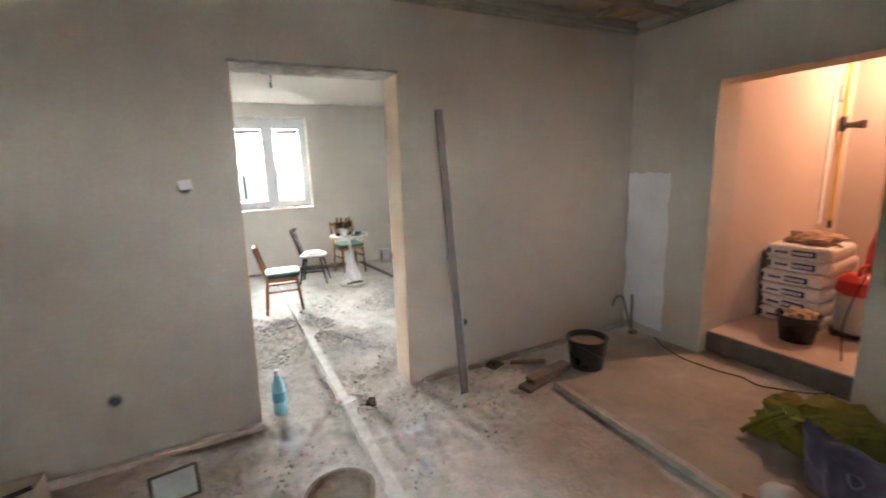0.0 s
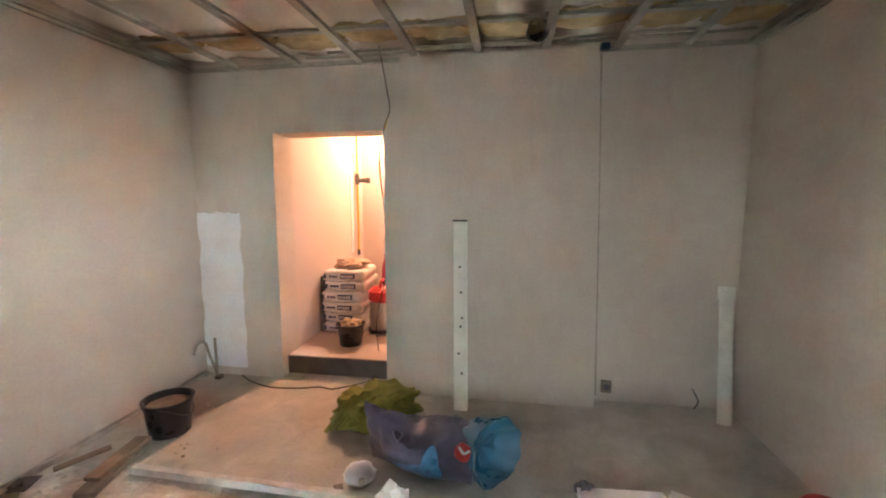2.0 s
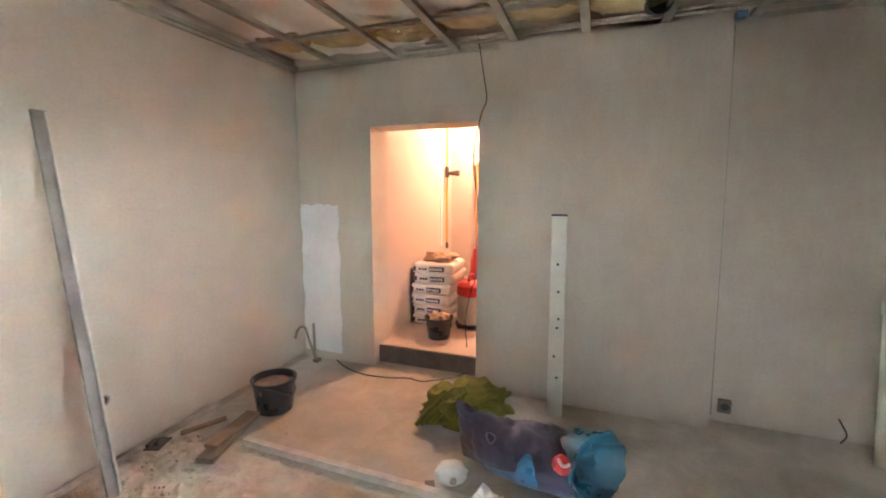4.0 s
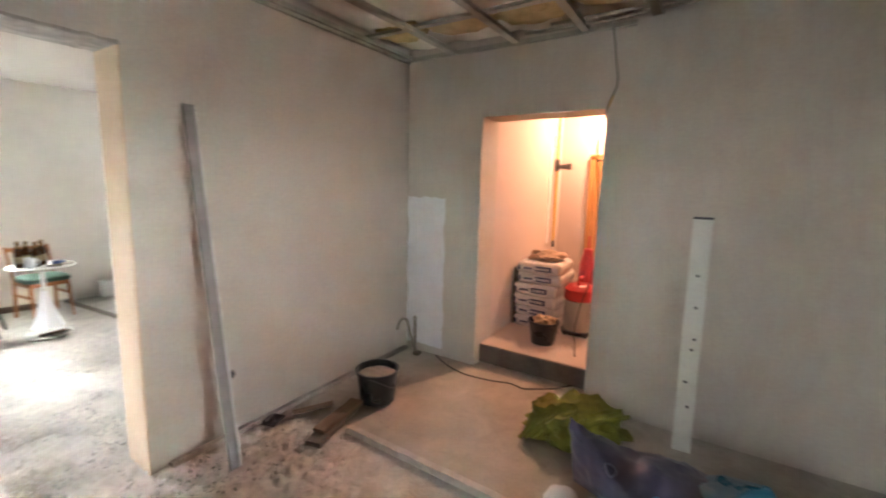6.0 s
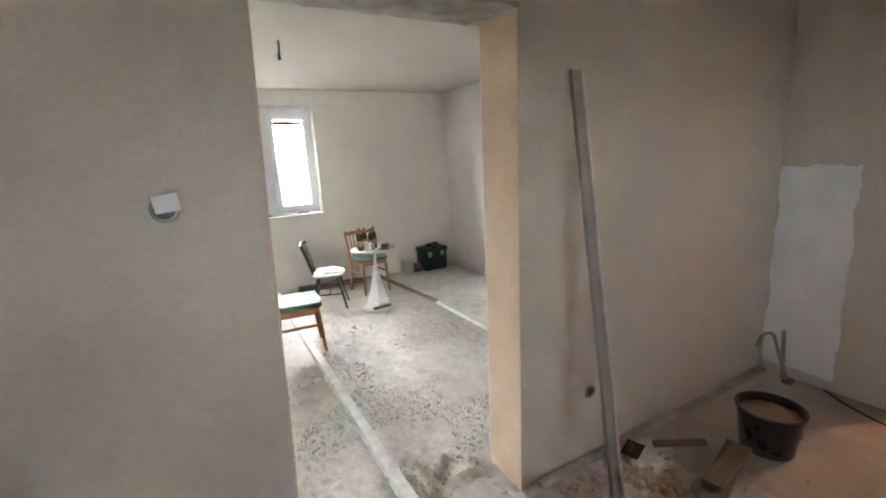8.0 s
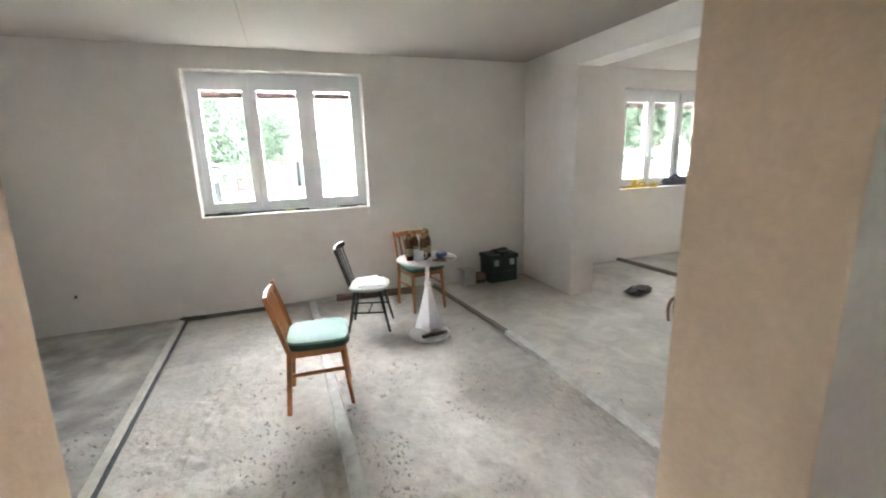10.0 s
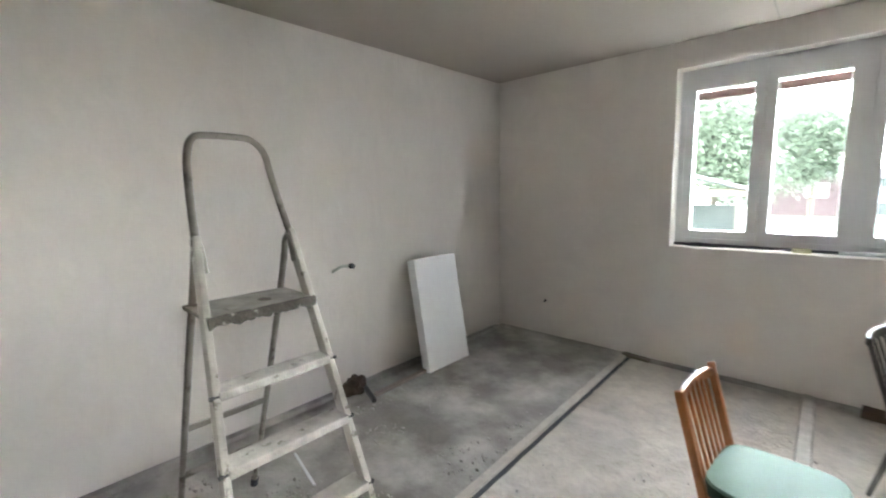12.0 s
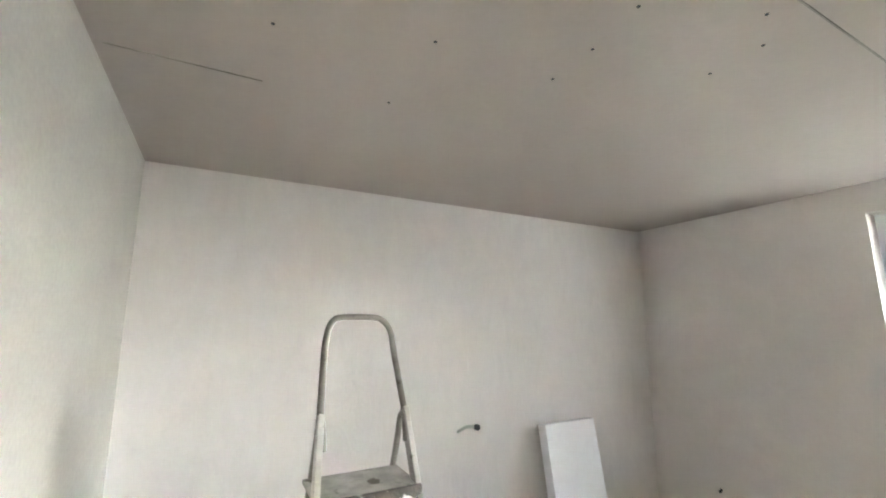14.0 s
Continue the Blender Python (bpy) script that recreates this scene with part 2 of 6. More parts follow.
# ---- helpers for meshes ----
def part(name, bm, mat, parent=None, label="", smooth=False):
    """Link a bmesh as one mesh object under a thing or a part."""
    me = bpy.data.meshes.new(name)
    bmesh.ops.recalc_face_normals(bm, faces=bm.faces)
    bm.to_mesh(me)
    bm.free()
    me.materials.append(mat)
    if smooth:
        me.polygons.foreach_set("use_smooth", [True] * len(me.polygons))
        me.set_sharp_from_angle(angle=radians(40))
    ob = new(name, me)
    if parent is not None:
        ob.parent = parent
    if label:
        ob["label"] = label
    return ob


def thing(name, m, label, category, group="", kind=""):
    ob = new(name)
    ob.empty_display_size = 0.05
    ob.matrix_world = m
    return tagged(ob, label, category, group, kind)


def box(bm, c, s, bevel=0.0, rot=None, seg=2):
    m = Matrix.Translation(c) @ (rot.to_4x4() if rot is not None else Matrix.Identity(4)) @ Matrix.Diagonal((*s, 1))
    vs = bmesh.ops.create_cube(bm, size=1, matrix=m)["verts"]
    if bevel:
        es = list({e for v in vs for e in v.link_edges})
        bmesh.ops.bevel(bm, geom=es, offset=bevel, segments=seg, affect="EDGES", profile=0.6)
    return bm


def rod(bm, a, b, r0, r1=None, seg=10):
    a, b = Vector(a), Vector(b)
    d = b - a
    m = Matrix.Translation((a + b) / 2) @ d.to_track_quat("Z", "Y").to_matrix().to_4x4()
    bmesh.ops.create_cone(bm, cap_ends=True, segments=seg, radius1=r0, radius2=r0 if r1 is None else r1, depth=d.length, matrix=m)
    return bm


def bar(bm, a, b, w, d, up=(0, 0, 1), bevel=0.0):
    """A rectangular bar from a to b; w across, d along up."""
    a, b = Vector(a), Vector(b)
    z = (b - a).normalized()
    y = (Vector(up) - z * z.dot(Vector(up))).normalized()
    x = y.cross(z)
    return box(bm, (a + b) / 2, (w, d, (b - a).length), bevel, Matrix((x, y, z)).transposed())


def lathe(bm, prof, seg=24, at=(0, 0, 0)):
    rings = []
    for r, z in prof:
        if r < 1e-6:
            rings.append([bm.verts.new((at[0], at[1], at[2] + z))])
        else:
            rings.append([bm.verts.new((at[0] + r * math.cos(2 * math.pi * k / seg), at[1] + r * math.sin(2 * math.pi * k / seg), at[2] + z)) for k in range(seg)])
    for p, q in zip(rings, rings[1:]):
        for k in range(seg):
            a, b = p[k % len(p)], p[(k + 1) % len(p)]
            c, d = q[(k + 1) % len(q)], q[k % len(q)]
            f = [v for i, v in enumerate((a, b, c, d)) if v not in (a, b, c, d)[:i]]
            if len(f) > 2:
                bm.faces.new(f)
    return bm


def tube(bm, pts, r, seg=8, smooth_steps=4):
    """A round tube along a smooth line through the points."""
    P = [Vector(p) for p in pts]
    line = []
    for i in range(len(P) - 1):
        p0, p1, p2, p3 = P[max(i - 1, 0)], P[i], P[i + 1], P[min(i + 2, len(P) - 1)]
        for k in range(smooth_steps):
            t = k / smooth_steps
            line.append(0.5 * ((2 * p1) + (p2 - p0) * t + (2 * p0 - 5 * p1 + 4 * p2 - p3) * t * t + (3 * p1 - p0 - 3 * p2 + p3) * t ** 3))
    line.append(P[-1])
    rings, side = [], None
    for i, p in enumerate(line):
        d = (line[min(i + 1, len(line) - 1)] - line[max(i - 1, 0)]).normalized()
        if side is None:
            side = d.orthogonal().normalized()
        side = (side - d * side.dot(d)).normalized()
        up = d.cross(side)
        rings.append([bm.verts.new(p + r * (math.cos(2 * math.pi * k / seg) * side + math.sin(2 * math.pi * k / seg) * up)) for k in range(seg)])
    for a, b in zip(rings, rings[1:]):
        for k in range(seg):
            bm.faces.new((a[k], a[(k + 1) % seg], b[(k + 1) % seg], b[k]))
    bm.faces.new(rings[0]), bm.faces.new(rings[-1])
    return bm


def lump(bm, c, size, amount=0.25, freq=3.0, sub=3, flat=0.0, seed=0.0):
    """An uneven, rounded heap; flat: the height under which it is cut off level."""
    vs = bmesh.ops.create_icosphere(bm, subdivisions=sub, radius=1.0)["verts"]
    for v in vs:
        n = v.co.normalized()
        k = 1 + amount * noise.noise(n * freq + Vector((seed, seed * 1.7, 0))) + 0.5 * amount * noise.noise(n * freq * 2.7 + Vector((0, seed, 3)))
        p = Vector((n.x * size[0] * k, n.y * size[1] * k, n.z * size[2] * k)) + Vector(c)
        p.z = max(p.z, flat)
        v.co = p
    return bm


def ring(bm, x0, x1, z0, z1, y, depth, width, top=None):
    """A mitred rectangular frame in the plane of x and z."""
    top = width if top is None else top
    o = [(x0, z0), (x1, z0), (x1, z1), (x0, z1)]
    i = [(x0 + width, z0 + width), (x1 - width, z0 + width), (x1 - width, z1 - top), (x0 + width, z1 - top)]
    v = [[bm.verts.new((p[0], y + s * depth / 2, p[1])) for p in q] for q in (o, i) for s in (-1, 1)]
    for k in range(4):
        j = (k + 1) % 4
        for a, b in ((0, 2), (1, 3), (0, 1), (2, 3)):
            bm.faces.new((v[a][k], v[a][j], v[b][j], v[b][k]))
    bmesh.ops.bevel(bm, geom=[e for e in bm.edges if sum(abs(p - q) < 1e-6 for p, q in zip(e.verts[0].co, e.verts[1].co)) == 2 and abs(e.verts[0].co.y - e.verts[1].co.y) < 1e-6], offset=0.004, segments=2, affect="EDGES")
    return bm


def swept(bm, pts, w, h):
    """A bar with a rectangular section, w level and h upright, along level points."""
    P = [Vector(p) for p in pts]
    rings = []
    for i, p in enumerate(P):
        d = (P[min(i + 1, len(P) - 1)] - P[max(i - 1, 0)]).normalized()
        s = Vector((-d.y, d.x, 0)).normalized() * (w / 2)
        k = 0.72 if i in (0, len(P) - 1) else 1.0
        rings.append([bm.verts.new(p + s * a + Vector((0, 0, b * h / 2 * k))) for a, b in ((-1, -0.8), (-0.6, -1), (0.6, -1), (1, -0.8), (1, 0.8), (0.6, 1), (-0.6, 1), (-1, 0.8))])
    for a, b in zip(rings, rings[1:]):
        for k in range(8):
            bm.faces.new((a[k], a[(k + 1) % 8], b[(k + 1) % 8], b[k]))
    bm.faces.new(rings[0]), bm.faces.new(rings[-1])
    return bm


def wall(name, axis, a, b, z, holes, mat, step=0.12, wave=0.003, ragged=0.004):
    """A wall along x or y, from a[0] to a[1], with the thickness from b[0] to b[1], the heights z and real openings (a0, a1, z0, z1)."""
    def cuts(lo, hi, marks):
        s = sorted({round(v, 4) for v in [lo, hi, *[m for m in marks if lo < m < hi]]})
        out = []
        for p, q in zip(s, s[1:]):
            k = max(1, round((q - p) / step))
            out += [p + (q - p) * i / k for i in range(k)]
        return out + [s[-1]]
    A = cuts(a[0], a[1], [v for h in holes for v in h[:2]])
    Z = cuts(z[0], z[1], [v for h in holes for v in h[2:]])
    full = [[not any(h[0] < (A[i] + A[i + 1]) / 2 < h[1] and h[2] < (Z[j] + Z[j + 1]) / 2 < h[3] for h in holes) for j in range(len(Z) - 1)] for i in range(len(A) - 1)]
    bm, made = bmesh.new(), {}

    def vert(i, j, k):
        if (i, j, k) not in made:
            p, h, t = A[i], Z[j], b[k]
            rim = any(h_[0] - 1e-4 <= p <= h_[1] + 1e-4 and h_[2] - 1e-4 <= h <= h_[3] + 1e-4 for h_ in holes)
            q = Vector((p * 1.1, h * 1.1, k * 5 + b[0]))
            t += wave * noise.noise(q * 1.3)
            if rim:
                p += ragged * noise.noise(q * 9)
                h += ragged * noise.noise(q * 9 + Vector((7, 0, 0)))
            made[i, j, k] = bm.verts.new((p, t, h) if axis == "x" else (t, p, h))
        return made[i, j, k]
    n, m = len(A) - 1, len(Z) - 1
    at = lambda i, j: 0 <= i < n and 0 <= j < m and full[i][j]
    for i in range(n):
        for j in range(m):
            if not full[i][j]:
                continue
            for k in (0, 1):
                bm.faces.new((vert(i, j, k), vert(i + 1, j, k), vert(i + 1, j + 1, k), vert(i, j + 1, k)))
            for (p, q), nb in (((( i, j), (i + 1, j)), (i, j - 1)), (((i, j + 1), (i + 1, j + 1)), (i, j + 1)), (((i, j), (i, j + 1)), (i - 1, j)), (((i + 1, j), (i + 1, j + 1)), (i + 1, j))):
                if not at(*nb):
                    bm.faces.new((vert(*p, 0), vert(*q, 0), vert(*q, 1), vert(*p, 1)))
    ob = part(name, bm, mat)
    return tagged(ob, kind="structure")


def slab(name, lo, hi, mat, label="", bevel=0.0):
    bm = bmesh.new()
    box(bm, [(p + q) / 2 for p, q in zip(lo, hi)], [q - p for p, q in zip(lo, hi)], bevel)
    ob = part(name, bm, mat)
    return tagged(ob, label, kind="structure")


# ---- structure ----
TOP = 2.80
def out_of_plumb(ob):
    """The rough doorway widens towards the floor: its jambs lean."""
    for v in ob.data.vertices:
        k = max(0.0, 1 - v.co.z / 2.05) * (0.8 + 0.2 * max(0.0, min(1.0, (2.83 - v.co.y) / 0.25)))
        if abs(v.co.x - 0.095) < 0.03:
            v.co.x -= 0.064 * k
        elif abs(v.co.x - 1.036) < 0.03:
            v.co.x -= 0.022 * k
    return ob


tagged(out_of_plumb(wall("wall_middle", "x", (-2.05, 7.35), (2.58, 2.82), (-0.05, TOP), [(0.095, 1.036, -0.2, 2.085)], PLASTER_A)), "pale grey plastered wall with a raw doorway")
tagged(wall("wall_a_east", "y", (-1.61, 2.58), (3.165, 3.445), (-0.05, TOP), [(0.945, 1.86, -0.2, 2.015)], PLASTER_A), "grey plastered wall with a doorway to the corridor")
tagged(wall("wall_a_south", "x", (-2.05, 3.445), (-1.89, -1.61), (-0.05, TOP), [(0.50, 0.88, 1.44, 2.06)], PLASTER_A), "grey plastered wall with an added light opening")
tagged(wall("wall_west", "y", (-1.89, 7.10), (-2.35, -2.05), (-0.05, TOP), [(0.52, 0.86, 1.28, 1.86)], PLASTER_B), "pale plastered outer wall")
tagged(wall("wall_north", "x", (-2.05, 7.6), (6.785, 7.10), (-0.05, TOP), [(-0.42, 1.18, 0.962, 2.30), (4.56, 6.13, 0.955, 2.255)], PLASTER_B), "pale plastered outer wall with two windows")
tagged(wall("wall_b_east", "y", (2.82, 6.785), (3.085, 3.37), (-0.05, TOP), [(3.3, 5.83, -0.2, 2.28)], PLASTER_B), "pale plastered pier and beam over a wide opening")
tagged(wall("wall_c_east", "y", (2.58, 6.785), (7.35, 7.6), (-0.05, TOP), [], PLASTER_B), "pale plastered wall")
tagged(wall("wall_corridor_side", "x", (3.445, 5.25), (1.875, 2.05), (-0.05, TOP), [], CORRIDOR_PAINT), "smooth painted corridor wall")
tagged(wall("wall_corridor_end", "y", (-0.5, 2.05), (5.25, 5.45), (-0.05, TOP), [], CORRIDOR_PAINT), "smooth painted corridor wall")
tagged(wall("wall_corridor_far", "x", (3.445, 5.25), (-0.5, -0.3), (-0.05, TOP), [], CORRIDOR_PAINT), "smooth painted corridor wall")
breast = tagged(wall("chimney_breast", "y", (-0.59, 0.780), (3.037, 3.163), (-0.02, 2.50), [], PLASTER_A), "grey plastered chimney breast")
for v in breast.data.vertices:
    if v.co.y < -0.58:
        v.co.y -= 0.062 * (1 - v.co.z / 2.5) ** 0.7 if v.co.z < 2.49 else 0.0

# dark strip paints the shade in the groove at the breast's edge
tagged(part("trim_breast_shade", bar(bmesh.new(), (3.158, -0.606, 2.49), (3.158, -0.664, 0.02), 0.050, 0.006, (1, 0, 0)), PLASTER_RAW), "dark strip for the shaded groove beside the chimney breast", kind="structure")

slab("roof_slab", (-2.35, -1.89, TOP), (7.6, 7.10, TOP + 0.2), CONCRETE, "concrete slab over the rooms")
# unseen overhangs, added to keep steep sky light off the floors
slab("sky_block_north", (-3.0, 7.10, 2.62), (8.2, 7.75, 2.80), RAW_WOOD, "added unseen overhang that blocks high sky above the windows")
slab("sky_block_south", (-3.0, -2.55, 2.62), (8.2, -1.89, 2.80), RAW_WOOD, "added unseen overhang that blocks high sky above the window")
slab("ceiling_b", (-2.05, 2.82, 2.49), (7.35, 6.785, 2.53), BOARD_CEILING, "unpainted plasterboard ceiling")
slab("ceiling_corridor", (3.445, -0.3, 2.45), (5.25, 1.875, 2.50), CORRIDOR_PAINT, "painted corridor ceiling")
slab("floor_corridor", (3.275, -0.3, 0.02), (5.25, 1.875, 0.145), CORRIDOR_PAINT, "smooth raised corridor floor")
slab("corridor_step", (3.255, 0.945, -0.01), (3.275, 1.86, 0.141), material("dirty_riser", (0.17, 0.15, 0.13), 0.9, 0, 0.5, 7, 50, 0.5), "grey concrete riser of the corridor step")


def rough_floor():
    """The screed in three bays: uneven, with a coarse stretch about the doorway."""
    def lines(lo, f0, f1, hi):
        fine = [f0 + (f1 - f0) * i / round((f1 - f0) / 0.017) for i in range(round((f1 - f0) / 0.017) + 1)]
        return [lo + (f0 - lo) * i / round((f0 - lo) / 0.06) for i in range(round((f0 - lo) / 0.06))] + fine + [f1 + (hi - f1) * i / round((hi - f1) / 0.06) for i in range(1, round((hi - f1) / 0.06) + 1)]
    X, Y = lines(-2.05, -0.66, 1.98, 7.35), lines(-1.89, 1.5, 5.2, 6.785)
    verts = []
    for x in X:
        for y in Y:
            d = math.hypot((x - 0.7) / 1.5, (y - 3.5) / 1.7)
            k = max(0.15, min(1.0, 1.7 - d)) * (0.4 if x < -0.66 or x > 1.98 else 1.0)
            h = noise.fractal(Vector((x * 7, y * 7, 0)), 0.8, 2.3, 3)
            rough = max(0.0, 0.55 + noise.noise(Vector((x * 2.3, y * 2.3, 7))))
            c = max(0.0, noise.noise(Vector((x * 29, y * 29, 2)))) * rough
            e = max(0.0, noise.noise(Vector((x * 15, y * 19, 9))) - 0.05) * rough
            verts.append((x, y, -0.020 + k * (0.007 * max(-1.0, min(1.0, h)) + 0.050 * c + 0.040 * e)))
    n = len(Y)
    faces, bay = [], []
    for i in range(len(X) - 1):
        for j in range(n - 1):
            faces.append((i * n + j, (i + 1) * n + j, (i + 1) * n + j + 1, i * n + j + 1))
            x, y = X[i], Y[j]
            bay.append(1 if x < -0.66 and y > 2.7 else 2 if x > 1.97 and y > 2.7 else 3 if y < 2.7 and x > 1.85 else 0)
    me = bpy.data.meshes.new("floor")
    me.from_pydata(verts, [], faces)
    for m in (SCREED, SCREED_DARK, SCREED_SMOOTH, SLAB_A):
        me.materials.append(m)
    me.polygons.foreach_set("material_index", bay)
    me.polygons.foreach_set("use_smooth", [True] * len(faces))
    return tagged(new("floor", me), "rough dusty grey screed floor", kind="structure")


rough_floor()
slab("floor_base", (-2.35, -1.89, -0.35), (7.6, 7.1, -0.06), CONCRETE, "concrete base under the screed")


def window(name, x0, x1, z0, z1, y, label):
    """A three-light window: fixed frame, two casements and one wider one, shutter ends and dark sealed sill joint."""
    top = thing(name, pose(0, 0, 0), label, "window", kind="structure")
    w = x1 - x0
    t = 0.045
    fr = ring(bmesh.new(), x0, x1, z0 + 0.02, z1, y, 0.07, t)
    box(fr, (x0 + 0.655 * w, y - 0.003, (z0 + z1) / 2 + 0.01), (0.078, 0.066, z1 - z0 - 0.02 - 2 * t + 0.004), 0.004)
    box(fr, (x0 + 0.335 * w, y + 0.012, (z0 + z1) / 2 + 0.01), (0.062, 0.046, z1 - z0 - 0.02 - 2 * t + 0.004), 0.004)
    part("window_frame", fr, UPVC, top, "white plastic frame")
    lights = ((x0 + t, x0 + 0.335 * w), (x0 + 0.335 * w, x0 + 0.64 * w), (x0 + 0.67 * w, x1 - t))
    for k, (a, b) in enumerate(lights):
        u, lo, hi = 0.062, z0 + 0.062, z1 - t + 0.004
        sash = ring(bmesh.new(), a + 0.002, b - 0.002, lo, hi, y - 0.028, 0.07, u, u + 0.055)
        sh = part("sash", sash, UPVC, top)
        g = part("pane", box(bmesh.new(), ((a + b) / 2, y, (lo + hi) / 2), (b - a - 0.1, 0.006, hi - lo - 0.1)), GLASS, sh)
        g.visible_shadow = False
        part("shutter_end", box(bmesh.new(), ((a + b) / 2, y + 0.06, hi - u - 0.085), (b - a - 0.1, 0.02, 0.06), 0.004), SHUTTER, top, "brown rolled shutter end")
    hd = bmesh.new()
    hx = x0 + 0.335 * w
    box(hd, (hx, y - 0.065, z0 + 0.50), (0.028, 0.02, 0.07), 0.005)
    bar(hd, (hx, y - 0.085, z0 + 0.51), (hx - 0.06, y - 0.09, z0 + 0.42), 0.018, 0.014)
    part("window_handle", hd, UPVC, top)
    part("sill_joint", box(bmesh.new(), ((x0 + x1) / 2, y - 0.03, z0 + 0.012), (w - 0.01, 0.06, 0.02), 0.003), SEAL, top, "dark sealing tape under the frame")
    return top


window("window_1", -0.415, 1.175, 0.966, 2.296, 6.93, "white plastic three-light window with bare plaster reveal")
window("window_2", 4.565, 6.125, 0.960, 2.250, 6.93, "white plastic three-light window with bare plaster reveal")


# unseen window, assumed here and sized to light the large room
def south_window():
    top = thing("added_window_south", pose(0, 0, 0), "unseen window assumed behind the walker to light the room", "window", kind="structure")
    part("window_frame", ring(bmesh.new(), 0.505, 0.875, 1.445, 2.055, -1.80, 0.07, 0.035), UPVC, top)
    part("pane", box(bmesh.new(), (0.69, -1.80, 1.75), (0.31, 0.006, 0.55)), GLASS, top).visible_shadow = False


south_window()


# never in view: an opening added to bring daylight onto the east wall
def west_window():
    top = thing("added_window_west", pose(0, 0, 0), "small unseen window added behind the walker to light the room", "window", kind="structure")
    bm = ring(bmesh.new(), 0.525, 0.855, 1.285, 1.855, 0, 0.07, 0.03)
    bm.transform(Matrix.Translation((-2.22, 0, 0)) @ Matrix.Rotation(radians(90), 4, "Z"))
    part("window_frame", bm, UPVC, top)
    part("pane", box(bmesh.new(), (-2.22, 0.69, 1.57), (0.006, 0.28, 0.52)), GLASS, top).visible_shadow = False


west_window()

for nm, x0, x1 in (("trim_jamb_1", 0.091, 0.098), ("trim_jamb_2", 1.032, 1.040)):
    tagged(out_of_plumb(wall(nm, "y", (2.574, 2.826), (x0, x1), (-0.02, 2.075), [], JAMB, 0.06, 0.003, 0.004)), "tan base coat on the door jamb", kind="structure")


# ---- large room: ceiling, floor strips, marks on the walls ----
RAILS = (2.55, 2.13, 1.60, 1.11, 0.675, 0.215, -0.242, -0.714, -1.16, -1.57)


def room_a_ceiling():
    bm = bmesh.new()
    xs = [-2.05 + 5.21 * i / 60 for i in range(61)]
    ys = [-1.61 + 4.19 * j / 80 for j in range(81)]
    grid = []
    for x in xs:
        row = []
        for y in ys:
            near = min(abs(y - r) for r in RAILS)
            z = 2.585 - 0.035 * min(1.0, near / 0.2) ** 0.7 + 0.012 * noise.noise(Vector((x * 2.2, y * 3, 0)))
            row.append(bm.verts.new((x, y, z + 0.03)))
        grid.append(row)
    for i in range(60):
        for j in range(80):
            bm.faces.new((grid[i][j], grid[i + 1][j], grid[i + 1][j + 1], grid[i][j + 1]))
    tagged(part("ceiling_a", bm, MEMBRANE, smooth=True), "sagging pale membrane between ceiling rails", kind="structure")
    wool = bmesh.new()
    for a, b in zip(RAILS, RAILS[1:]):
        lump(wool, ((2.80 + 0.05 * math.sin(a * 9)), (a + b) / 2, 2.60), (0.17, abs(a - b) * 0.52, 0.055), 0.3, 4, 3, -9, a)
    tagged(part("insulation", wool, WOOL, smooth=True), "yellow mineral wool showing between the rails", kind="structure")
    frame_top = thing("ceiling_frame", pose(0, 0, 0), "galvanised rails for a hung ceiling, not yet boarded", "ceiling frame", kind="structure")
    for k, y in enumerate(RAILS):
        bm = bmesh.new()
        w = 0.05
        box(bm, (0.55, y, 2.508), (5.18, w, 0.003))
        for s in (-1, 1):
            box(bm, (0.55, y + s * w / 2, 2.521), (5.18, 0.003, 0.027))
        part("rail", bm, GALVANISED, frame_top)
    bm = bmesh.new()
    box(bm, (3.148, 0.485, 2.515), (0.030, 4.18, 0.030), 0.002)
    part("edge_rail", bm, GALVANISED, frame_top)
    bm = bmesh.new()
    box(bm, (0.55, 2.566, 2.500), (5.2, 0.026, 0.028), 0.002)
    part("edge_rail", bm, GALVANISED, frame_top)
    bm = bmesh.new()
    box(bm, (0.55, -1.596, 2.500), (5.2, 0.026, 0.028), 0.002)
    part("edge_rail", bm, GALVANISED, frame_top)
    for x in (2.62, 1.55, 0.5, -0.6):
        bm = bmesh.new()
        box(bm, (x, 0.485, 2.546), (0.05, 4.16, 0.022), 0.002)
        part("cross_rail", bm, GALVANISED, frame_top)


room_a_ceiling()

duct = thing("vent_duct", pose(2.79, -0.168, 2.532, 0, -108, 4), "black plastic vent duct end above the chimney breast", "duct")
part("pipe", lathe(bmesh.new(), [(0.0, -0.14), (0.058, -0.16), (0.060, 0.05), (0.066, 0.05), (0.066, 0.085), (0.061, 0.085), (0.056, -0.13), (0.0, -0.135)], 24), CABLE, duct, smooth=True)

tagged(part("conduit", tube(tube(bmesh.new(), [(2.97, -1.5, 2.535), (3.0, -0.5, 2.525), (2.99, 0.3, 2.53), (3.03, 1.0, 2.52), (3.06, 1.5, 2.535)], 0.010), [(2.93, -1.2, 2.54), (2.94, -0.2, 2.53), (2.97, 0.6, 2.535), (2.99, 1.3, 2.54)], 0.010), GALVANISED, smooth=True), "grey flexible conduits under the ceiling", "conduit")
tagged(part("blue_clip", box(bmesh.new(), (3.02, -0.62, 2.49), (0.05, 0.06, 0.04), 0.008), material("blue_clip", (0.03, 0.10, 0.20), 0.5)), "small blue plastic pipe clip at the chimney top", "clip")

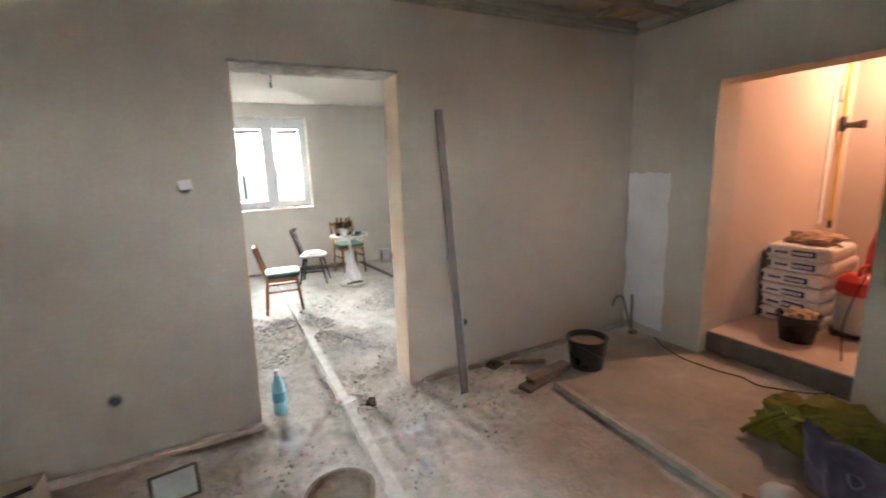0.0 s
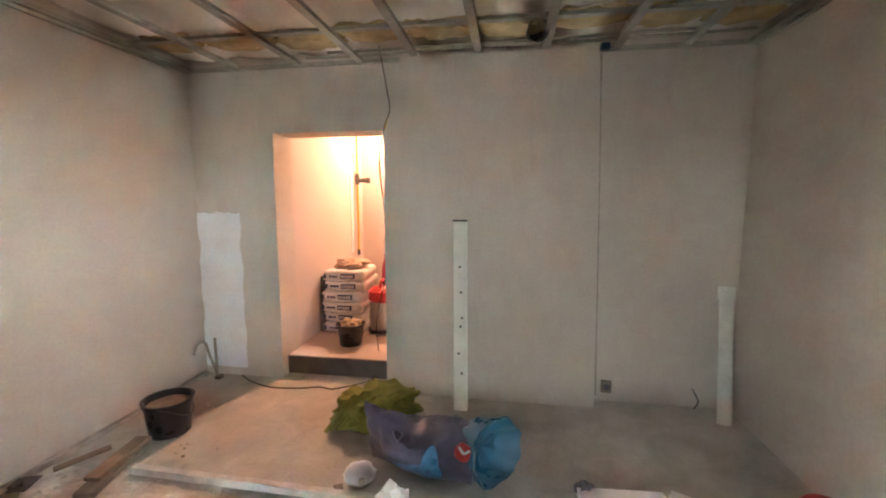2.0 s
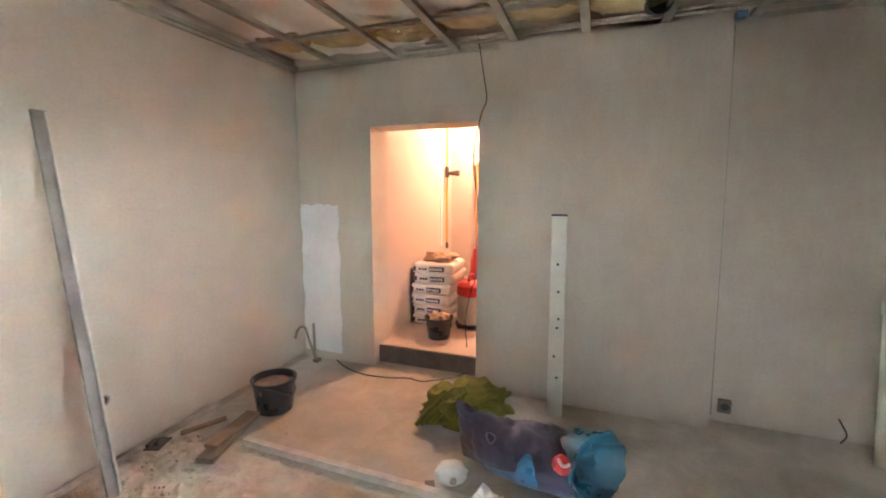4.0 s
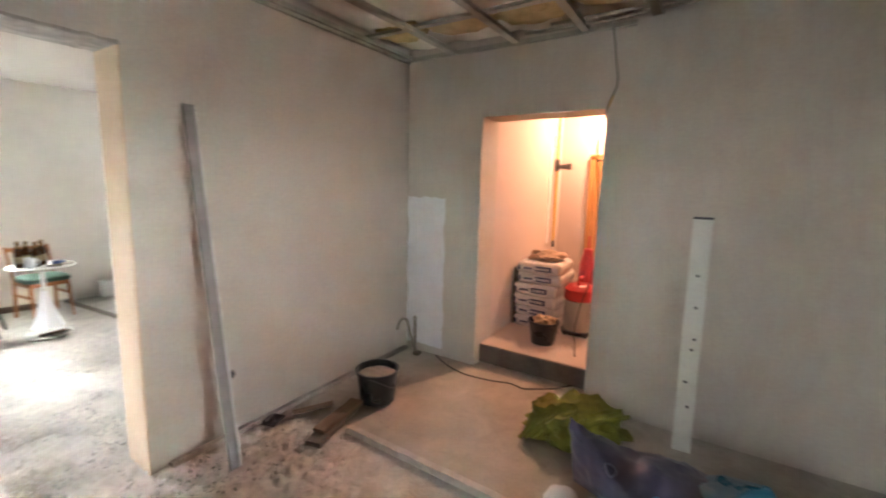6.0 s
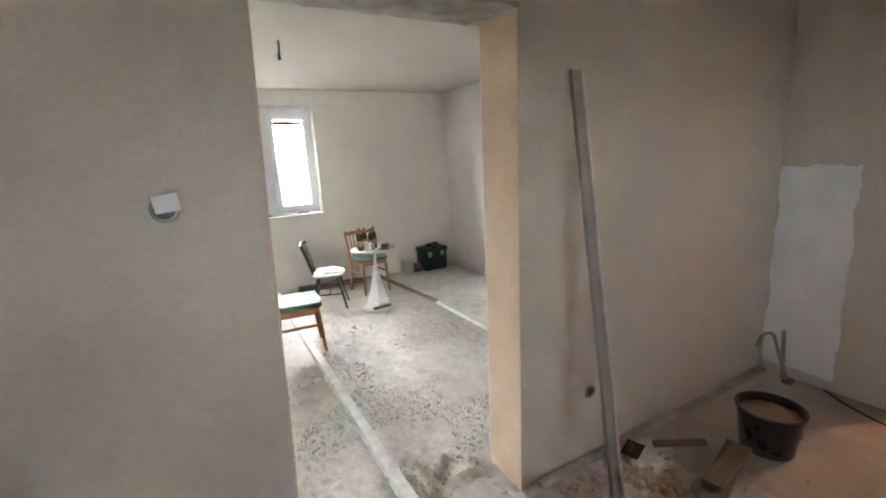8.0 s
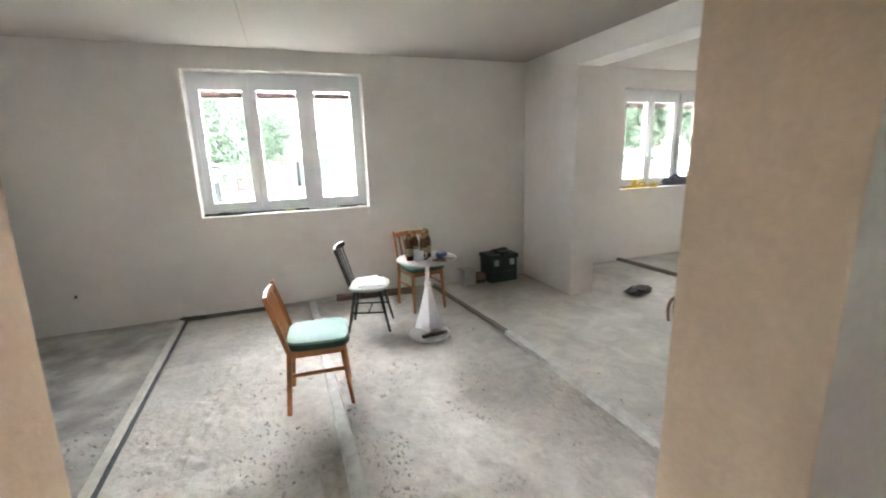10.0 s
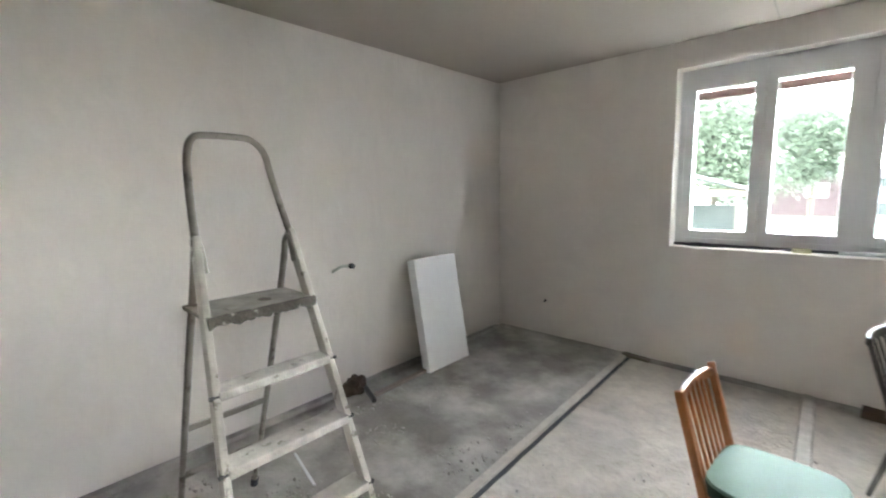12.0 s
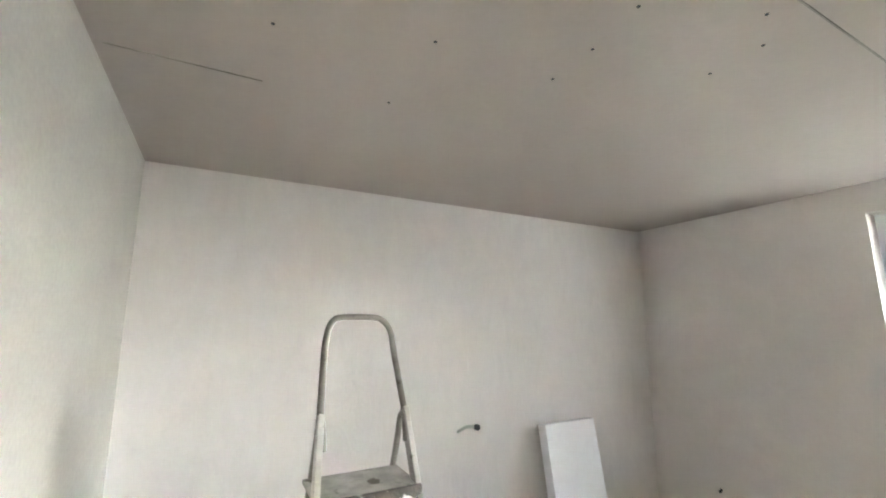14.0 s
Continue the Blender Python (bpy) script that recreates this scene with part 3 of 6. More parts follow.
hung = thing("hanging_cable", pose(0, 0, 0), "black cable hanging loose from the ceiling", "cable")
part("cable", tube(bmesh.new(), [(3.02, 0.93, 2.60), (3.10, 0.925, 2.48), (3.13, 0.905, 2.32), (3.145, 0.885, 2.16), (3.15, 0.925, 2.06), (3.20, 0.985, 1.86), (3.22, 0.99, 1.72), (3.21, 0.965, 1.45), (3.22, 0.955, 1.2), (3.28, 0.97, 0.9), (3.36, 1.06, 0.62), (3.38, 1.10, 0.40), (3.40, 1.09, 0.17)], 0.004), CABLE, hung, smooth=True)
part("cable", tube(bmesh.new(), [(3.145, 0.905, 2.09), (3.19, 0.965, 1.94), (3.21, 1.0, 1.75), (3.215, 0.975, 1.5)], 0.004), YELLOW, hung, "thin yellow wire", smooth=True)

cord = [(3.24, 1.05, 0.006), (3.1, 1.16, 0.006), (3.02, 1.26, 0.006), (2.97, 1.34, 0.006), (2.99, 1.45, 0.006), (2.95, 1.58, 0.006), (2.93, 1.72, 0.006), (2.93, 1.85, 0.006), (3.0, 2.05, 0.006), (3.1, 2.2, 0.006)]
tagged(part("floor_cable", tube(bmesh.new(), cord, 0.006), CABLE, smooth=True), "black cable lying across the floor", "cable")


def strip(name, a, b, w, h, mat, label, seed):
    """A narrow, uneven guide strip on the floor."""
    a, b = Vector(a), Vector(b)
    n = max(4, int((b - a).length / 0.08))
    d = (b - a).normalized()
    side = Vector((-d.y, d.x, 0))
    bm, rows = bmesh.new(), []
    for i in range(n + 1):
        p = a + (b - a) * i / n
        e = 0.006 * noise.noise(Vector((i * 0.9, seed, 0)))
        f = 0.006 * noise.noise(Vector((i * 0.9, seed, 5)))
        z = h * (1 + 0.25 * noise.noise(Vector((i * 0.5, seed, 9))))
        rows.append([bm.verts.new(p + side * s + Vector((0, 0, q))) for s, q in ((-w / 2 - 0.012 + e, -0.01), (-w / 2 + e, z), (w / 2 + f, z), (w / 2 + 0.012 + f, -0.01))])
    for p, q in zip(rows, rows[1:]):
        for k in range(3):
            bm.faces.new((p[k], p[k + 1], q[k + 1], q[k]))
    bm.faces.new(rows[0]), bm.faces.new(rows[-1])
    return tagged(part(name, bm, mat), label, kind="structure")


strip("trim_strip_1", (-0.625, 2.95, 0), (-0.71, 6.76, 0), 0.040, 0.014, SCREED_SMOOTH, "pale screed guide strip", 1)
strip("trim_strip_2", (-0.590, 2.95, 0), (-0.675, 6.76, 0), 0.006, 0.005, SEAL, "dark open joint beside the guide strip", 2)
strip("trim_strip_3", (0.56, 0.9, 0), (0.49, 6.76, 0), 0.055, 0.022, MORTAR, "pale screed guide strip through the doorway", 3)
strip("trim_strip_4", (2.03, 2.9, 0), (1.99, 5.2, 0), 0.055, 0.022, MORTAR, "pale screed guide strip", 4)
strip("trim_strip_5", (1.99, 5.2, 0), (1.85, 6.70, 0), 0.035, 0.012, OLD_WOOD, "dark wooden screed guide strip", 5)
strip("trim_strip_6", (1.87, 2.02, 0), (1.83, -0.3, 0), 0.040, 0.020, MORTAR, "pale screed guide strip", 6)
strip("trim_base_1", (1.10, 2.55, 0), (3.12, 2.55, 0), 0.03, 0.012, SCREED_DARK, "dusty mortar droppings along the wall", 21)
strip("trim_base_2", (-2.02, 6.75, 0), (1.9, 6.75, 0), 0.05, 0.008, SCREED_DARK, "dark dusty joint along the window wall", 22)
strip("trim_base_3", (-2.02, 3.0, 0), (-2.02, 6.7, 0), 0.05, 0.012, SCREED_DARK, "dark dusty joint along the wall", 23)
strip("trim_base_4", (-2.0, 2.54, 0), (0.05, 2.55, 0), 0.04, 0.012, SCREED_SMOOTH, "dusty mortar droppings along the wall", 24)
strip("trim_strip_7", (4.56, 6.74, 0), (4.70, 4.2, 0), 0.045, 0.025, OLD_WOOD, "dark wooden screed guide strip", 7)
strip("trim_strip_8", (5.86, 6.74, 0), (5.95, 4.8, 0), 0.045, 0.025, OLD_WOOD, "dark wooden screed guide strip", 8)


def patch(name, axis, at, a, z, mat, label, seed, edge=0.022):
    """A thin flat patch on a wall with an uneven outline."""
    bm = bmesh.new()
    na, nz = 30, 80
    def vert(i, j, off):
        u, v = i / na, j / nz
        p, h = a[0] + (a[1] - a[0]) * u, z[0] + (z[1] - z[0]) * v
        if i in (0, na):
            p += edge * (noise.noise(Vector((v * 7, seed, i))) + 0.5 * noise.noise(Vector((v * 40, seed, i))))
        if j in (0, nz):
            h += edge * (noise.noise(Vector((u * 5, seed, j + 3))) + 0.6 * noise.noise(Vector((u * 23, seed, j))))
        return bm.verts.new((at + off, p, h) if axis == "x" else (p, at + off, h))
    g = [[vert(i, j, 0) for j in range(nz + 1)] for i in range(na + 1)]
    for i in range(na):
        for j in range(nz):
            bm.faces.new((g[i][j], g[i + 1][j], g[i + 1][j + 1], g[i][j + 1]))
    return tagged(part(name, bm, mat), label, kind="structure")


patch("trim_pale_patch", "x", 3.160, (2.185, 2.575), (0.05, 1.38), PALE_PATCH, "pale bluish-white patch in the corner", 4)


def lintel():
    bm = bmesh.new()
    n = 26
    rows = []
    for i in range(n + 1):
        x = 0.085 + 0.955 * i / n
        rows.append([bm.verts.new((x, y, z)) for y, z in ((2.570, 2.090 + 0.010 * noise.noise(Vector((i * 0.8, 1, 0)))), (2.572, 2.076 + 0.010 * noise.noise(Vector((i * 1.1, 2, 0)))), (2.70, 2.073 + 0.012 * noise.noise(Vector((i * 1.2, 5, 0)))), (2.828, 2.076 + 0.010 * noise.noise(Vector((i * 0.9, 3, 0)))), (2.830, 2.115 + 0.02 * noise.noise(Vector((i * 0.9, 8, 0)))))])
    for p, q in zip(rows, rows[1:]):
        for k in range(4):
            bm.faces.new((p[k], p[k + 1], q[k + 1], q[k]))
    tagged(part("trim_lintel", bm, PLASTER_RAW), "raw broken mortar under the door lintel", kind="structure")


lintel()


def socket_hole(x, y, z, label, flap=False):
    t = thing("socket_box", pose(x, y, z, 90, 0, 0), label, "socket box")
    part("rim", lathe(bmesh.new(), [(0.026, 0.0), (0.026, 0.006), (0.034, 0.008), (0.036, 0.0)], 18), PLASTER_RAW, t, smooth=True)
    # flat dark disc paints the shaded hollow; the wall is not cut
    part("box", lathe(bmesh.new(), [(0.0, 0.0015), (0.027, 0.002), (0.027, 0.005)], 18), SEAL, t, "dark disc painted as the shade inside the box")
    if flap:
        part("flap", box(bmesh.new(), (0.008, 0.018, 0.018), (0.062, 0.052, 0.004), 0.002, Euler((radians(14), 0, 0.1)).to_matrix()), PAPER, t, "white cover flap")
    return t


socket_hole(-0.185, 2.575, 1.435, "round wall box with a white cover flap", True)
socket_hole(-0.64, 2.575, 0.355, "open round wall box in bare plaster")
socket_hole(1.456, 2.575, 0.355, "open round wall box beside the straightedge")
sock = thing("socket_box", pose(3.158, -0.755, 0.10, 90, 0, -90), "square brown wall box near the floor", "socket box")
part("box", box(bmesh.new(), (0, 0, 0.012), (0.075, 0.09, 0.03), 0.006), OLD_WOOD, sock)
# dark disc on the cover, painted as the shade in its hole
part("hole", lathe(bmesh.new(), [(0, 0.029), (0.024, 0.029), (0.024, 0.027)], 14), SEAL, sock)

# ---- large room: loose things ----
edge = thing("straightedge", pose(0, 0, 0), "long grey aluminium plasterer's straightedge leaning on the wall", "straightedge")
bm = bmesh.new()
bar(bm, (1.275, 2.245, 0.004), (1.308, 2.548, 1.86), 0.062, 0.020, (0, -1, 0), 0.003)
part("profile", bm, material("dusty_aluminium", (0.29, 0.29, 0.28), 0.6, 0.3, 0.8, 8, 60, 0.1), edge)
bm = bmesh.new()
bar(bm, (1.297, 2.232, 0.010), (1.330, 2.535, 1.855), 0.012, 0.010, (0, -1, 0), 0.002)
part("lip", bm, ALUMINIUM, edge)


def bucket(name, m, r0, r1, h, mat, label, fill=None, fill_z=0.8, handle=True):
    t = thing(name, m, label, "bucket")
    part("shell", lathe(bmesh.new(), [(0, 0.0), (r0, 0.0), (r0 + (r1 - r0) * 0.9, h * 0.90), (r1 + 0.006, h * 0.91), (r1 + 0.008, h), (r1 - 0.004, h), (r0 - 0.006, 0.012), (0, 0.012)], 28), mat, t, smooth=True)
    if fill:
        bm = lathe(bmesh.new(), [(0, 0.012), (r1 * 0.5, 0.008), (r0 + (r1 - r0) * fill_z - 0.008, 0.0)], 22, (0, 0, h * fill_z))
        for v in bm.verts:
            v.co.z += 0.012 * noise.noise(v.co * 22)
        part("mortar_fill", bm, fill, t, "drying grey mortar")
    if handle:
        pts = [((r1 + 0.012) * math.cos(a), (r1 + 0.012) * math.sin(a) * 0.86, h * 0.93 - 0.10 * math.sin(a) ** 2 * (1 if a < 4 else 1)) for a in [math.pi + k * math.pi / 8 for k in range(9)]]
        part("handle", tube(bmesh.new(), pts, 0.0035), DARK_METAL, t, "wire handle", smooth=True)
    return t


bucket("bucket", pose(2.25, 2.13, 0, 0, 0, 20), 0.118, 0.143, 0.225, BLACK_PLASTIC, "black builder's bucket half full of mortar", MIX, 0.82)
bucket("mixing_bucket", pose(0.26, 1.42, 0, 0, 0, 90), 0.105, 0.125, 0.30, MIX, "grey mortar-caked bucket on the rough floor", MIX, 0.9)


def board(name, a, b, w, h, mat, label, tilt=0):
    a, b = Vector(a), Vector(b)
    t = thing(name, Matrix.Translation((a + b) / 2) @ (b - a).to_track_quat("X", "Z").to_matrix().to_4x4() @ pose(0, 0, 0, tilt), label, "board")
    part("plank", box(bmesh.new(), (0, 0, 0), ((b - a).length, w, h), 0.004), mat, t)
    return t


board("wooden_board", (1.62, 2.06, 0.016), (2.12, 2.20, 0.016), 0.10, 0.030, OLD_WOOD, "dark dusty offcut of board on the floor")
board("wooden_board", (1.70, 2.10, 0.046), (2.08, 2.16, 0.050), 0.085, 0.022, RAW_WOOD, "pale wooden float board on another board")
board("wooden_board", (1.78, 2.44, 0.010), (1.98, 2.28, 0.040), 0.035, 0.02, RAW_WOOD, "short pale batten by the wall")

fl = thing("hand_trowel", pose(1.66, 2.47, 0.0, 0, 0, 20), "small steel hand trowel lying by the wall", "trowel")
part("blade", box(bmesh.new(), (0, 0, 0.008), (0.13, 0.09, 0.006), 0.002), DARK_METAL, fl)
part("grip", tube(bmesh.new(), [(-0.02, 0, 0.012), (-0.02, 0, 0.045), (-0.09, 0, 0.05)], 0.012), DARK_WOOD, fl, smooth=True)

STUB = material("dusty_pipe_and_shadow", (0.30, 0.275, 0.235), 0.6, 0.1, 0.7, 14, 80, 0.15)
pp = thing("pipe_and_shadow", pose(0, 0, 0), "thin grey pipe stub in the corner and a rod for its shadow", "pipes")
part("pipe", tube(bmesh.new(), [(3.03, 2.36, 0.0), (3.01, 2.42, 0.19), (3.0, 2.455, 0.31), (2.97, 2.50, 0.30), (2.95, 2.52, 0.22)], 0.011), STUB, pp, smooth=True)
# this upright rod stands in for the shadow of the bent pipe
part("pipe", rod(bmesh.new(), (3.07, 2.41, 0), (3.10, 2.44, 0.32), 0.012), STUB, pp, smooth=True)
part("foot", box(bmesh.new(), (3.03, 2.36, 0.014), (0.06, 0.05, 0.028), 0.006), OLD_WOOD, pp)

pipe1 = thing("white_profile", pose(0, 0, 0), "tall white spattered board leaning on the chimney breast", "board")
bm = bmesh.new()
bar(bm, (2.815, 0.300, 0.002), (2.945, 0.325, 1.335), 0.095, 0.045, (-1, 0, 0), 0.005)
part("board", bm, PIPE_WHITE, pipe1)
part("end_cap", box(bmesh.new(), (2.946, 0.325, 1.342), (0.055, 0.10, 0.012), 0.003), SEAL, pipe1, "dark end cap")
# solid dark discs paint the shade of punched holes
for z in (1.02, 0.84, 0.66, 0.60, 0.41, 0.27):
    hx, hy = 2.815 + 0.0975 * z - 0.0235, 0.300 + 0.019 * z + 0.02 * math.sin(z * 37)
    part("hole", rod(bmesh.new(), (hx + 0.012, hy, z), (hx - 0.001, hy, z), 0.009, 0.009, 10), SEAL, pipe1, "dark disc painted as the shade in a punched hole")
pipe2 = thing("white_pipe", pose(0, 0, 0), "short white plastic pipe standing against the wall", "pipe")
bm = bmesh.new()
rod(bm, (2.90, -1.46, 0.0), (3.09, -1.50, 0.885), 0.042, 0.042, 18)
part("pipe", bm, PIPE_WHITE, pipe2, smooth=True)
part("collar", rod(bmesh.new(), (3.075, -1.497, 0.81), (3.093, -1.501, 0.895), 0.050, 0.050, 18), PIPE_WHITE, pipe2, smooth=True)
wr = thing("wire_stub", pose(3.15, -1.36, 0.10), "short dark wire stub poking from the wall", "wire")
part("wire", tube(bmesh.new(), [(0.01, 0.0, 0.02), (-0.05, 0.02, 0.03), (-0.09, 0.0, -0.03), (-0.10, 0.03, -0.08)], 0.005), SEAL, wr, smooth=True)


def blue_bag():
    t = thing("plastic_sack", pose(2.19, 0.34, 0), "slumped blue plastic sack with a red label", "sack")
    n, seg = 44, 48

    def skin(u, a, out=0.0):
        """A point on the slumped film: u along the sack, a round it."""
        w = 0.02 + 0.20 * math.sin(min(u * 1.6, 1) * math.pi / 2) + out
        h = 0.345 - 0.10 * u - 0.05 * math.sin(math.pi * min(1.0, u * 1.3))
        q = Vector((math.cos(a), u * 4, math.sin(a)))
        crease = abs(noise.noise(q * 2.6 + Vector((4, 0, 0)))) + 0.5 * abs(noise.noise(q * 6.1))
        f = 1 + 0.06 * noise.noise(q * 1.7) + 0.03 * noise.noise(q * 5.5) - 0.06 * crease
        z = h * 0.5 * (1 + math.sin(a)) * f + out
        return Vector((w * math.cos(a) * f - 0.05 * u, 0.40 - 0.60 * u + 0.035 * (z / 0.3) * (1 - u) + 0.02 * noise.noise(q * 3), max(0.004, z)))

    def print_on(name, u0, u1, low, high, mat, label):
        """A printed area that follows the film between two curves round the sack."""
        b, rows = bmesh.new(), []
        for i in range(17):
            k = i / 16
            u = u0 + (u1 - u0) * k
            rows.append([b.verts.new(skin(u, low(k) + (high(k) - low(k)) * j / 10, 0.004)) for j in range(11)])
        for p, q in zip(rows, rows[1:]):
            for j in range(10):
                b.faces.new((p[j], p[j + 1], q[j + 1], q[j]))
        part(name, b, mat, t, label, smooth=True)

    bm = bmesh.new()
    rings = [[bm.verts.new(skin(i / n, 2 * math.pi * k / seg)) for k in range(seg)] for i in range(n + 1)]
    for p, q in zip(rings, rings[1:]):
        for k in range(seg):
            bm.faces.new((p[k], p[(k + 1) % seg], q[(k + 1) % seg], q[k]))
    bm.faces.new(rings[0]), bm.faces.new(rings[-1])
    part("sack_body", bm, BLUE_FILM, t, smooth=True)
    print_on("pale_swoosh", 0.22, 0.58, lambda k: math.pi * (1.22 - 0.04 * k), lambda k: math.pi * (1.20 - 0.04 * k - 0.20 * math.sin(math.pi * k * 0.5)), material("swoosh_blue", (0.085, 0.20, 0.40), 0.35, 0, 0.8, 6, 40, 0.05), "pale blue printed sweep")
    print_on("pale_fold", 0.56, 0.76, lambda k: math.pi * (1.22 - 0.03 * k), lambda k: math.pi * (1.16 - 0.42 * math.sin(math.pi * min(1, k * 0.9 + 0.1)) ** 0.7), BLUE_PALE, "bright blue printed fold")
    print_on("deep_band", 0.18, 0.60, lambda k: math.pi * 1.42, lambda k: math.pi * (1.24 - 0.03 * math.sin(9 * k)), material("deep_blue_print", (0.015, 0.06, 0.19), 0.35, 0, 0.8, 6, 40, 0.05), "deep blue printed edge")
    ring_mark = bmesh.new()
    tube(ring_mark, [skin(0.34 + 0.045 * math.cos(a), math.pi * (0.74 + 0.055 * math.sin(a)), 0.003) for a in [2 * math.pi * k / 12 for k in range(13)]], 0.005, 6)
    part("ring_mark", ring_mark, material("mauve_print", (0.20, 0.20, 0.31), 0.5), t, "pale mauve printed ring", smooth=True)
    # the mouth: a rumpled skirt that opens towards the walker
    bm, rings = bmesh.new(), []
    ax = Vector((-0.60, -0.76, 0.16)).normalized()
    side = ax.cross(Vector((0, 0, 1))).normalized()
    up = side.cross(ax)
    for d, r in ((-0.10, 0.13), (-0.03, 0.170), (0.04, 0.185), (0.10, 0.200), (0.105, 0.192), (0.04, 0.16), (-0.02, 0.11), (-0.04, 0.02)):
        ring = []
        for k in range(40):
            a = 2 * math.pi * k / 40
            rr = r * (1 + 0.10 * noise.noise(Vector((math.cos(a) * 2.2, math.sin(a) * 2.2, d * 3))) + 0.04 * math.sin(9 * a + d * 12))
            p = Vector((-0.03, -0.245, 0.135)) + ax * (d + 0.02 * noise.noise(Vector((math.cos(a) * 3, math.sin(a) * 3, 5)))) + side * rr * math.cos(a) + up * rr * 0.92 * math.sin(a)
            p.z = max(0.006, p.z)
            ring.append(bm.verts.new(p))
        rings.append(ring)
    for p, q in zip(rings, rings[1:]):
        for k in range(40):
            bm.faces.new((p[k], p[(k + 1) % 40], q[(k + 1) % 40], q[k]))
    bm.faces.new(rings[0]), bm.faces.new(rings[-1])
    part("open_end", bm, material("teal_film", (0.028, 0.15, 0.25), 0.3, 0, 0.75, 9, 50, 0.1), t, "teal rumpled open end", smooth=True)
    bm = bmesh.new()
    lump(bm, (-0.205, -0.150, 0.180), (0.035, 0.050, 0.075), 0.2, 3, 3, 0.0, 5)
    lb = part("label", bm, RED, t, "red printed label", smooth=True)
    part("crest", tube(bmesh.new(), [(-0.225, -0.13, 0.250), (-0.240, -0.155, 0.225), (-0.235, -0.185, 0.240)], 0.007), PAPER, lb)


blue_bag()
cl = thing("green_cloth", pose(2.63, 0.86, 0), "crumpled olive green cloth heaped on the floor", "cloth")
bm = bmesh.new()
lump(bm, (0, 0, 0.05), (0.24, 0.27, 0.165), 0.34, 2.6, 4, 0.004, 2)
for v in bm.verts:
    v.co.z = max(0.004, v.co.z * (1 + 0.22 * noise.noise(Vector((v.co.x * 9 + v.co.y * 5, v.co.y * 19, 1)))))
part("folds", bm, GREEN_CLOTH, cl, smooth=True)
bm = bmesh.new()
for k in range(7):
    a = 0.5 * k
    tube(bm, [(-0.26 + 0.02 * k, 0.26 - 0.03 * k, 0.01), (-0.16, 0.16 - 0.05 * k, 0.13 + 0.01 * k), (0.02, 0.02 - 0.05 * k, 0.19), (0.16, -0.12 - 0.02 * k, 0.10)], 0.014, 6)
part("fringe", bm, GREEN_CLOTH, cl, smooth=True)

roll = thing("paper_roll", pose(1.97, 0.74, 0, 0, 0, 25), "white paper roll lying on the floor", "paper roll")
bm = bmesh.new()
lump(bm, (0, 0, 0.045), (0.08, 0.085, 0.05), 0.15, 3, 3, 0.003, 6)
part("roll", bm, PAPER, roll, smooth=True)
part("core", rod(bmesh.new(), (-0.084, 0.0, 0.05), (-0.03, 0, 0.05), 0.018, 0.018, 14), CARD, roll)
part("tail", box(bmesh.new(), (-0.05, 0.115, 0.008), (0.09, 0.05, 0.006), 0.002), OLD_WOOD, roll)


def crumple(name, m, size, mat, label, cat, seed):
    t = thing(name, m, label, cat)
    bm = bmesh.new()
    lump(bm, (0, 0, size[2] * 0.6), size, 0.6, 2.4, 3, 0.003, seed)
    part("paper", bm, mat, t)
    return t


crumple("torn_paper_bag", pose(1.74, 0.50, 0), (0.07, 0.08, 0.10), PAPER, "torn white paper bag standing by the strip", "paper bag", 4)


def foam_offcut(m, s, label):
    t = thing("foam_offcut", m, label, "foam board")
    part("sheet", box(bmesh.new(), (0, 0, 0), s, 0.004), FOAM, t)


foam_offcut(pose(1.96, -0.60, 0.022, 0, 0, 4), (0.20, 0.42, 0.04), "white foam offcut flat on the floor")
foam_offcut(pose(1.90, -0.95, 0.052, 0, 8, -28), (0.22, 0.36, 0.03), "white foam offcut tilted on another")
crumple("rag", pose(2.06, -0.42, 0), (0.04, 0.05, 0.035), SEAL, "small dark rag on the floor", "rag", 7)
redb = thing("red_bucket", pose(1.95, -1.45, 0.0), "upturned red plastic tub on the floor", "tub")
part("tub", lathe(bmesh.new(), [(0.14, 0), (0.145, 0.012), (0.13, 0.02), (0.11, 0.115), (0.095, 0.13), (0, 0.132)], 24), RED, redb, smooth=True)
part("grip", tube(bmesh.new(), [(-0.10, 0.10, 0.02), (-0.05, 0.22, 0.05), (-0.0, 0.14, 0.06)], 0.006), SEAL, redb, smooth=True)

tile = thing("framed_tile", pose(-0.37, 2.12, 0.072, -30, 0, 8), "pale square tile in a dark frame leaning by the wall", "tile")
part("pane", box(bmesh.new(), (0, 0, 0), (0.17, 0.012, 0.12), 0.003), FROSTED, tile)
bm = bmesh.new()
for c, s in (((0, 0, 0.066), (0.20, 0.02, 0.014)), ((0, 0, -0.066), (0.20, 0.02, 0.014)), ((-0.093, 0, 0), (0.014, 0.02, 0.12)), ((0.093, 0, 0), (0.014, 0.02, 0.12))):
    box(bm, c, s, 0.003)
part("frame", bm, OLD_WOOD, tile)
low = thing("cardboard_box", pose(-1.12, 2.30, 0), "low open cardboard box by the wall", "box")
part("carton", box(bmesh.new(), (0, 0, 0.07), (0.40, 0.28, 0.14), 0.006), CARD, low)
part("flap", box(bmesh.new(), (0.0, -0.17, 0.14), (0.38, 0.10, 0.004), 0.001, Euler((0.4, 0, 0)).to_matrix()), CARD, low)
tl = thing("screwdriver", pose(-1.02, 2.28, 0.14, 0, 0, 20), "dark screwdriver lying on the box", "screwdriver")
